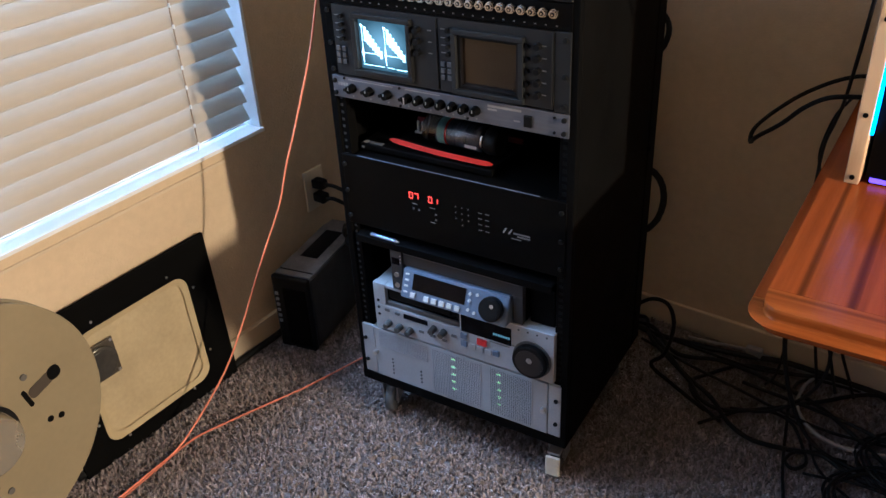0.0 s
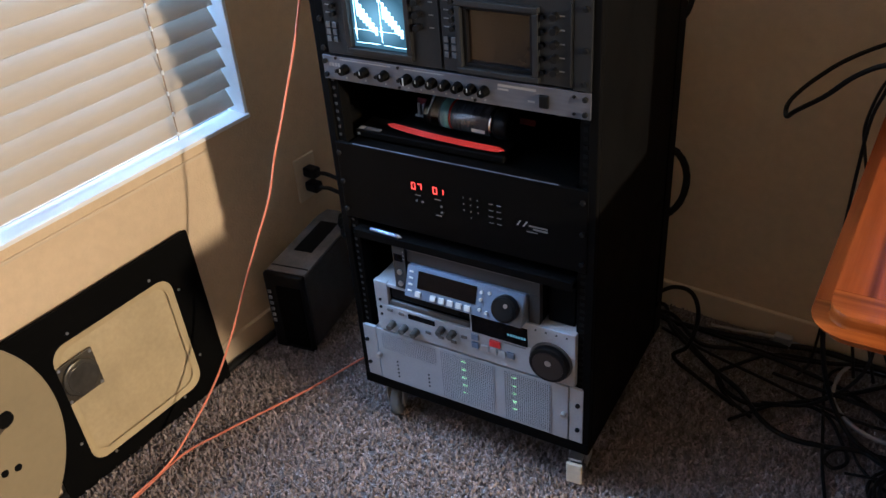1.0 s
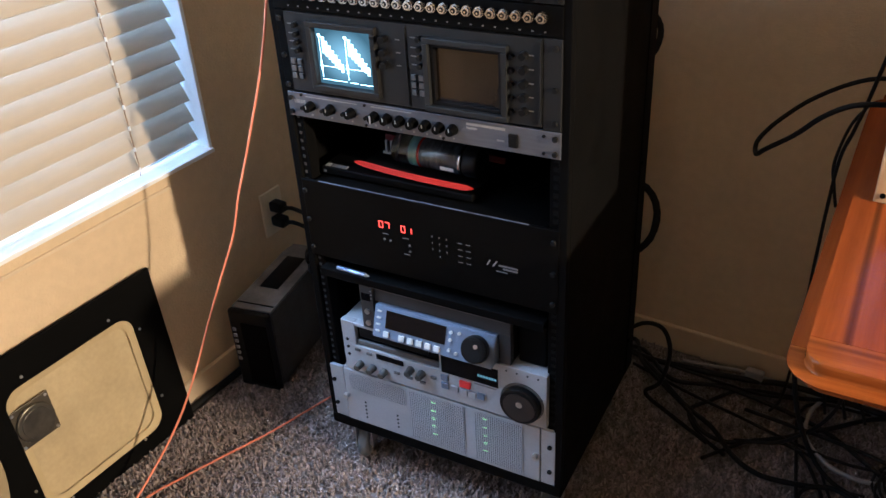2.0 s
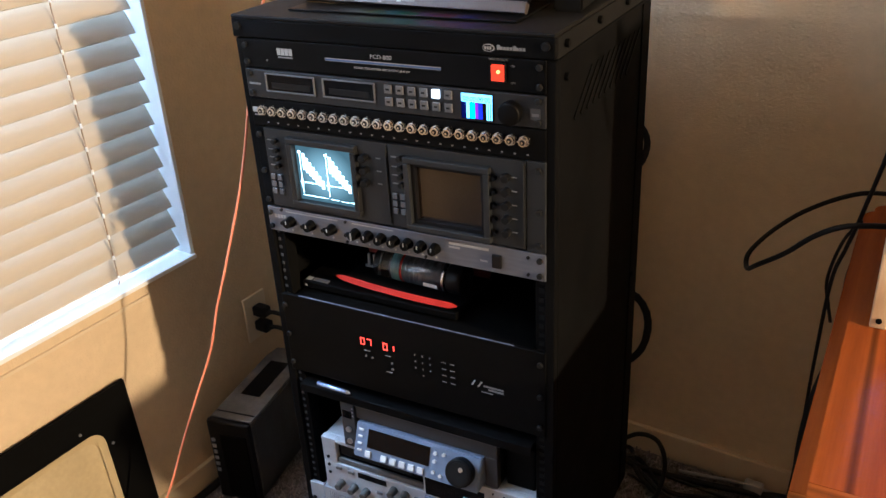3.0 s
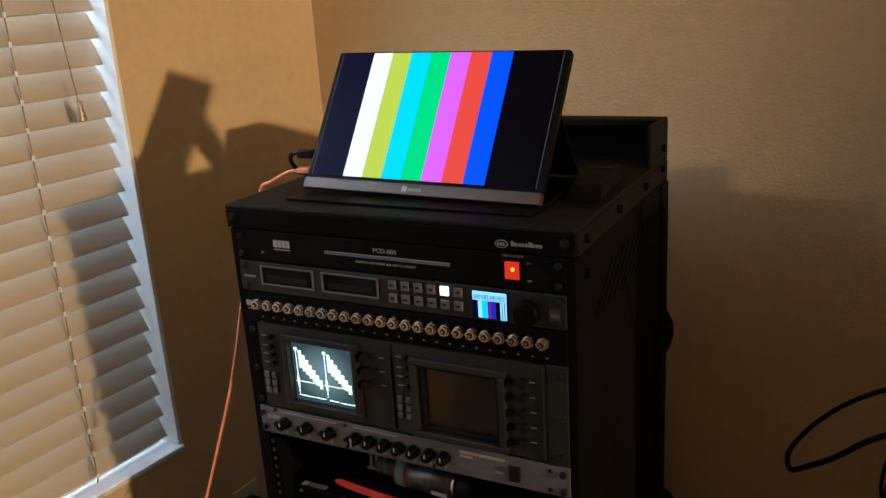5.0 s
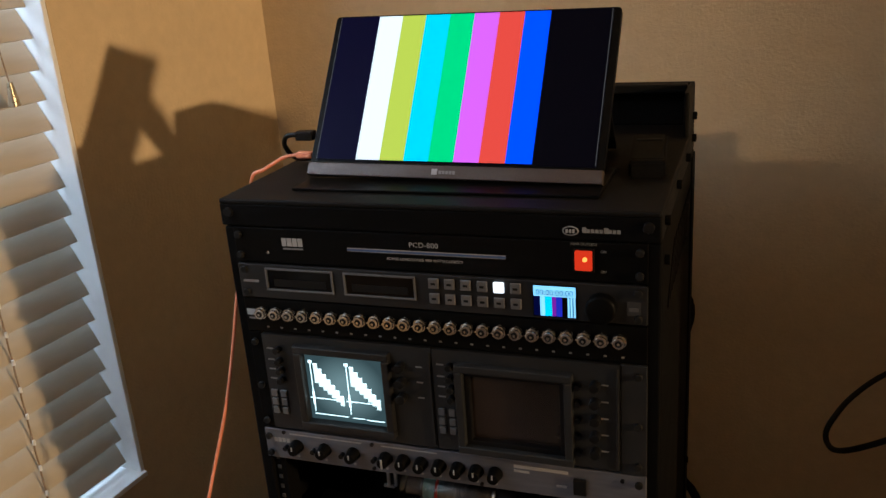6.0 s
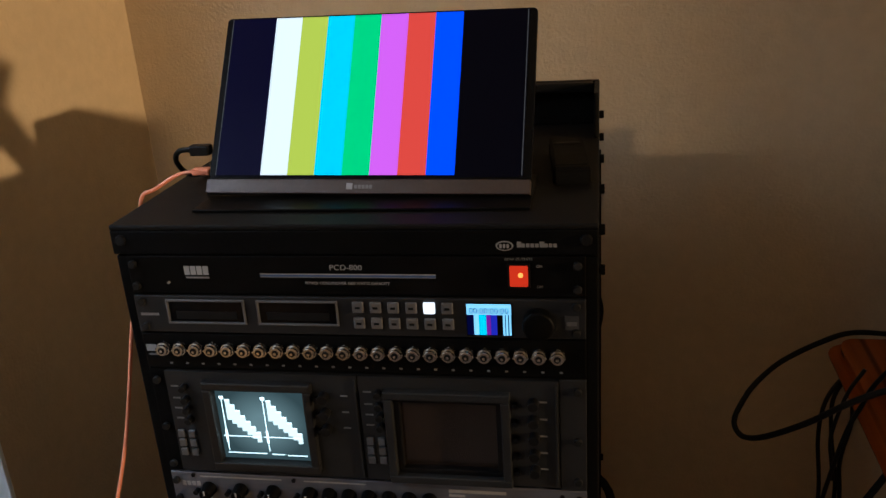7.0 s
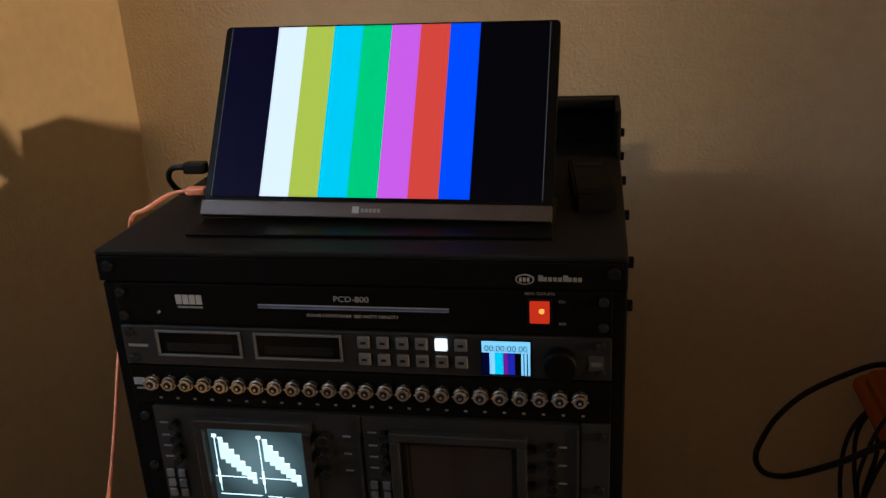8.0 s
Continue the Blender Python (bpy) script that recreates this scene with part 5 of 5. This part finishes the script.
# reel in the foreground
def reel(centre, r, heading, rise):
    m = Matrix.Translation(centre) @ Matrix.Rotation(radians(heading), 4, "Z") @ Matrix.Rotation(radians(90 - rise), 4, "Y")
    e = thing("tape_reel", m, "large cream tape reel on a stand", "tape reel")
    bm = bmesh.new()
    rod(bm, (0, 0, 0), r, 0.003, "z", 72, bevel=0.001)
    part("flange", bm, CREAM, e, "cream flange")
    part("rear_flange", rods(((0, 0, -0.020), r, 0.003, "z", 72), bevel=0.001), CREAM, e)
    part("hub_core", rods(((0, 0, -0.010), r * 0.42, 0.016, "z", 48)), MAT_BLACK, e)
    part("hub_ring", rods(((0, 0, 0.0035), r * 0.27, 0.004, "z", 48), bevel=0.001), PLASTIC, e)
    part("hub", rods(((0, 0, 0.012), r * 0.24, 0.022, "z", 48), r2=r * 0.22, bevel=0.003), REEL_HUB, e, "ivory centre hub", smooth=False)
    for k in range(3):
        a = radians(120 * k - 16)
        for nm, x0, x1, w, top, mat in (("slot_end", 0.605, 0.715, 0.0085, 0.0010, MAT_BLACK), ("slot_channel", 0.425, 0.65, 0.0075, 0.0006, CHANNEL), ("slit", 0.385, 0.42, 0.0125, 0.0010, MAT_BLACK),
                                         ("hole", 0.505, 0.555, 0.0036, 0.0010, MAT_BLACK), ("hole", 0.60, 0.65, 0.0036, 0.0010, MAT_BLACK)):
            sb = bmesh.new()
            rounded_plate(sb, x0 * r, x1 * r, -w, w, -0.0016 - top, -0.0015, min(w, (x1 - x0) * r / 2) * 0.85, 6)
            for q in sb.verts:
                q.co = Vector((q.co.x, q.co.z, -q.co.y))
            bmesh.ops.recalc_face_normals(sb, faces=sb.faces)
            part(nm, sb, mat, e).matrix_local = Matrix.Rotation(a - (radians(34) if nm == "hole" else 0), 4, "Z")
        h = part("rivet", rods(((0.50 * r, 0, 0.0024), 0.004, 0.002, "z", 12)), GREY_CASE, e)
        h.matrix_local = Matrix.Rotation(a + radians(20), 4, "Z")
    part("spindle", rods(((0, 0, -0.045), 0.008, 0.046, "z", 16)), STEEL, e)
    back = m @ Vector((0, 0, -0.075))
    part("stand_post", boxes((back.x - 0.015, back.x + 0.015, back.y - 0.015, back.y + 0.015, 0.012, back.z + 0.03), bevel=0.003), PLASTIC, e).matrix_local = m.inverted()
    part("stand_foot", boxes((back.x - 0.12, back.x + 0.12, back.y - 0.12, back.y + 0.06, -0.004, 0.0118), bevel=0.003), PLASTIC, e).matrix_local = m.inverted()


reel((-0.035, -0.907, 0.767), 0.153, 2, 0)

# ---- desk and what stands on it ----
DESK = Matrix.Translation((0.600, -0.285, 0)) @ Matrix.Rotation(radians(-1.2), 4, "Z")
dk = thing("desk", DESK, "orange oak desk with a rounded corner", "desk")
bm = bmesh.new()
rounded_plate(bm, 0.0, 1.25, -0.86, 0.0, 0.712, 0.750, 0.045, 8)
for v in bm.verts:
    v.co = Vector((v.co.x, -v.co.z, v.co.y))
bmesh.ops.recalc_face_normals(bm, faces=bm.faces)
bmesh.ops.bevel(bm, geom=[e for e in bm.edges if abs(e.verts[0].co.z - e.verts[1].co.z) < 1e-4], offset=0.018, segments=6, affect="EDGES")
for face in bm.faces:
    face.smooth = abs(face.normal.z) < 0.98
band = bm.copy()
for piece, inner in ((bm, True), (band, False)):
    bmesh.ops.bisect_plane(piece, geom=piece.verts[:] + piece.edges[:] + piece.faces[:], plane_co=(0, 0.064 + (0.0003 if inner else -0.0003), 0), plane_no=(0, 1, 0), clear_inner=inner, clear_outer=not inner)
    bmesh.ops.holes_fill(piece, edges=[q for q in piece.edges if q.is_boundary])
    bmesh.ops.recalc_face_normals(piece, faces=piece.faces)
part("desktop", bm, DESK_WOOD, dk, "grained oak top")
part("front_band", band, DESK_EDGE, dk, "oak band with the grain across")
for x in (0.35, 1.19):
    part("leg_panel", boxes((x, x + 0.022, 0.30, 0.74, 0.004, 0.7118), bevel=0.002), DESK_EDGE, dk)
part("back_rail", boxes((0.375, 1.187, 0.66, 0.68, 0.45, 0.711), bevel=0.002), DESK_EDGE, dk)
PCM = Matrix.Translation((0.653, 0.135, 0.7505)) @ Matrix.Rotation(radians(-4), 4, "Z")
tw = thing("game_cabinet", PCM, "black console with a pale wooden end cheek and blue lights", "console")
part("body", boxes((0.022, 0.42, 0.02, 0.34, 0.006, 0.36), bevel=0.004), BLACK, tw)
part("wooden_cheek", boxes((0.0, 0.0215, -0.012, 0.012, 0.0, 0.42), bevel=0.002), PALE_WOOD, tw, "pale wooden front edge")
part("side_skin", boxes((0.006, 0.0215, 0.0125, 0.34, 0.006, 0.40), bevel=0.002), BLACK, tw)
part("light_strip", boxes((0.0218, 0.027, -0.010, -0.004, 0.085, 0.30)), G_BLUE, tw, "glowing blue strip")
part("purple_strip", boxes((0.034, 0.30, 0.0012, 0.0036, 0.003, 0.010)), glow("purple_led_strip", (0.22, 0.09, 0.9), 2.5), tw, "glowing purple strip")
part("lit_panel", boxes((0.05, 0.20, 0.0012, 0.0036, 0.10, 0.30), bevel=0.0005), glow("purple_panel_glow", (0.36, 0.16, 1.0), 0.5), tw, "softly lit purple panel")
part("front_recess", boxes((0.0275, 0.415, 0.004, 0.0195, 0.006, 0.40)), PANEL_BLACK, tw)
for z in (0.012, 0.115, 0.26):
    part("cheek_screw", rods(((0.011, -0.0125, z), 0.004, 0.002, "y", 12)), BLACK, tw)

# cables behind and beside the desk
cable("looped_cable", [(0.70, 0.47, 0.80), (0.633, 0.468, 0.804), (0.585, 0.454, 0.795), (0.529, 0.452, 0.761), (0.489, 0.436, 0.729), (0.465, 0.408, 0.708), (0.455, 0.392, 0.693), (0.456, 0.376, 0.684), (0.464, 0.345, 0.692), (0.482, 0.296, 0.726), (0.525, 0.259, 0.773), (0.561, 0.229, 0.820), (0.594, 0.215, 0.847), (0.625, 0.220, 0.853), (0.672, 0.24, 0.85)], 0.0042, RUBBER,
      "stiff black cable loop sticking out from behind the desk")
cable("thin_cable", [(0.66, 0.05, 1.16), (0.645, 0.10, 1.05), (0.63, 0.20, 0.93), (0.615, 0.29, 0.82), (0.605, 0.31, 0.77), (0.592, 0.33, 0.70), (0.585, 0.40, 0.5), (0.58, 0.48, 0.25), (0.57, 0.52, 0.05), (0.55, 0.50, 0.012)], 0.0032, RUBBER,
      "thin black cable hanging over the desk edge")
cable("thin_cable", [(0.62, 0.36, 0.80), (0.598, 0.355, 0.76), (0.585, 0.36, 0.69), (0.592, 0.37, 0.64), (0.60, 0.38, 0.60)], 0.0028, RUBBER, "thin black cable beside the desk")
for pts in ([(0.70, 0.53, 0.706), (0.66, 0.525, 0.704), (0.637, 0.52, 0.694), (0.616, 0.52, 0.650), (0.611, 0.52, 0.583), (0.621, 0.52, 0.465), (0.62, 0.53, 0.25), (0.66, 0.52, 0.03)],
            [(0.72, 0.53, 0.704), (0.67, 0.53, 0.702), (0.645, 0.525, 0.692), (0.629, 0.525, 0.650), (0.633, 0.525, 0.583), (0.648, 0.525, 0.466), (0.64, 0.54, 0.25), (0.70, 0.52, 0.03)],
            [(0.72, 0.50, 0.704), (0.68, 0.51, 0.700), (0.657, 0.515, 0.680), (0.660, 0.52, 0.616), (0.649, 0.52, 0.539), (0.655, 0.52, 0.462), (0.67, 0.53, 0.22), (0.74, 0.52, 0.03)]):
    cable("desk_cable", pts, 0.0036, RUBBER, "black cable hanging down behind the desk", group="cables behind the desk")


rng2 = random.Random(11)


def floor_cable(x0, y0, x1, y1, bend, z=0.010, wob=0.03):
    pts = []
    for k in range(9):
        t = k / 8
        x, y = x0 + (x1 - x0) * t, y0 + (y1 - y0) * t
        s = math.sin(math.pi * t) * bend
        d = math.hypot(x1 - x0, y1 - y0)
        pts.append((x - s * (y1 - y0) / d + rng2.uniform(-wob, wob), y + s * (x1 - x0) / d + rng2.uniform(-wob, wob), z + rng2.uniform(0, 0.012)))
    return pts


LIMIT = lambda pts: [(x, min(y, 0.705 - 0.09 * (x + 0.607)), z) for x, y, z in pts]
for wire, pts in ((0.0050, ((0.16, 0.60), (0.21, 0.63), (0.25, 0.55), (0.32, 0.49), (0.39, 0.43), (0.43, 0.38), (0.49, 0.37), (0.58, 0.42), (0.67, 0.49), (0.80, 0.60), (1.00, 0.55))),
                  (0.0056, ((0.15, 0.58), (0.20, 0.60), (0.29, 0.525), (0.37, 0.45), (0.45, 0.40), (0.51, 0.325), (0.57, 0.295), (0.65, 0.305), (0.71, 0.32), (0.78, 0.29), (0.90, 0.28), (1.15, 0.32))),
                  (0.0044, ((0.49, 0.33), (0.43, 0.37), (0.392, 0.43), (0.42, 0.48), (0.49, 0.55), (0.60, 0.57), (0.70, 0.59), (0.88, 0.56), (1.1, 0.5))),
                  (0.0070, ((0.14, 0.57), (0.20, 0.58), (0.26, 0.57), (0.37, 0.575), (0.49, 0.58), (0.59, 0.60), (0.80, 0.585), (1.1, 0.55))),
                  (0.0040, ((0.45, 0.30), (0.50, 0.36), (0.54, 0.40), (0.59, 0.415), (0.635, 0.39), (0.67, 0.33), (0.686, 0.28), (0.665, 0.255), (0.645, 0.27), (0.67, 0.31), (0.76, 0.33))),
                  (0.0052, ((0.17, 0.59), (0.24, 0.595), (0.33, 0.52), (0.44, 0.535), (0.56, 0.52), (0.67, 0.485), (0.77, 0.405), (0.84, 0.34), (0.95, 0.20))),
                  (0.0036, ((0.68, 0.10), (0.665, 0.165), (0.645, 0.25), (0.625, 0.38), (0.61, 0.51), (0.64, 0.57), (0.75, 0.58)))):
    cable("floor_cable", LIMIT([(x, y, wire + 0.004 + rng2.uniform(0, 0.008)) for x, y in pts]), wire, RUBBER, "black cable looping over the carpet under the desk", group="floor cables")
for row in ((0.24, 0.56, 1.2, 0.45, 0.05), (0.24, 0.57, 1.2, 0.38, -0.06), (0.52, 0.47, 1.2, 0.22, 0.06), (0.60, 0.40, 1.15, 0.10, -0.05), (0.66, 0.24, 1.2, 0.02, 0.10), (0.70, 0.18, 1.1, -0.15, 0.06)):
    cable("floor_cable", LIMIT(floor_cable(*row, wob=0.035)), rng2.choice((0.003, 0.0036, 0.0044)), RUBBER, "black cable tangled on the carpet under the desk", group="floor cables")
cable("pale_cable", [(0.66, 0.60, 0.012), (0.633, 0.54, 0.012), (0.633, 0.455, 0.012), (0.677, 0.392, 0.012), (0.735, 0.368, 0.012), (0.80, 0.375, 0.012), (0.90, 0.40, 0.012)], 0.0046, LIGHT_KEY, "pale grey cable curving over the carpet")


def heap(x, y, r, turns, wire):
    pts = []
    for k in range(turns * 12 + 1):
        a = 2 * math.pi * k / 12
        q = r * (1 + 0.10 * math.sin(0.37 * k) + 0.05 * math.cos(1.3 * k))
        pts.append((x + q * math.cos(a), y + 0.8 * q * math.sin(a), 0.012 + 0.0045 * k / 12 + 0.004 * math.sin(2.1 * k)))
    cable("coiled_cable", pts, wire, RUBBER, "loosely coiled black cable lying on the carpet", "cable coil", group="coils on the carpet", step=3)


heap(0.86, 0.22, 0.12, 4, 0.0036)
heap(0.90, 0.36, 0.12, 4, 0.0032)
for row in ((0.34, 0.60, 0.80, 0.62, 0.0),):
    cable("grey_cable", LIMIT(floor_cable(*row, wob=0.01)), 0.0042, LIGHT_KEY, "pale grey cable on the carpet by the wall")
cable("hanging_cable", [(0.16, 0.475, 0.10), (0.22, 0.475, 0.15), (0.27, 0.465, 0.195), (0.315, 0.45, 0.20), (0.335, 0.44, 0.15), (0.325, 0.42, 0.08), (0.29, 0.44, 0.02), (0.36, 0.40, 0.012), (0.45, 0.35, 0.010)], 0.005, RUBBER, "black cable curling out behind the rack")
cable("hanging_cable", [(0.66, 0.30, 0.70), (0.60, 0.33, 0.52), (0.585, 0.36, 0.30), (0.62, 0.36, 0.12), (0.70, 0.33, 0.02), (0.85, 0.30, 0.012)], 0.005, RUBBER, "black cable hanging under the desk")
cable("hanging_cable", [(0.72, 0.30, 0.70), (0.66, 0.34, 0.45), (0.68, 0.36, 0.20), (0.60, 0.38, 0.05), (0.50, 0.38, 0.012)], 0.004, RUBBER, "black cable hanging under the desk")


def coil(centre, r, turns, wire, label):
    pts = []
    for k in range(turns * 14 + 1):
        a = 2 * math.pi * k / 14
        pts.append((centre[0] + r * math.cos(a) * (1 + 0.03 * math.sin(k * 1.7)), centre[1] + 0.012 * math.sin(k * 0.9), centre[2] + 1.15 * r * math.sin(a) * (1 + 0.03 * math.cos(k * 2.1))))
    cable("cable_coil", pts, wire, RUBBER, label, "cable coil", group="coils behind the rack", step=2)


coil((0.205, RD + 0.030, 0.460), 0.072, 7, 0.006, "coil of black cable hung behind the rack")
coil((0.215, RD + 0.028, 0.840), 0.040, 5, 0.005, "small coil of black cable hung behind the rack")
ps = thing("power_strip", pose(0.78, -0.20, 0, 0, 0, 20), "black power strip with a small red light on the carpet", "power strip")
part("body", boxes((-0.03, 0.03, -0.12, 0.12, 0.0, 0.036), bevel=0.004), PLASTIC, ps)
part("pilot_light", rods(((0.0, -0.095, 0.037), 0.005, 0.003, "z", 12)), G_SPOT, ps, "small red pilot light")
for k in range(3):
    part("socket", boxes((-0.014, 0.014, -0.055 + 0.055 * k, -0.020 + 0.055 * k, 0.0362, 0.0372)), GREY_CASE, ps)
pw = part("wall_connector", boxes((-0.02, 0.02, -0.010, 0.010, 0.0, 0.03), bevel=0.003), LIGHT_KEY)
pw.matrix_world = pose(0.50, 0.590, 0.012, 0, 0, -5)
tagged(pw, "pale grey cable joiner by the baseboard", "cable joiner")
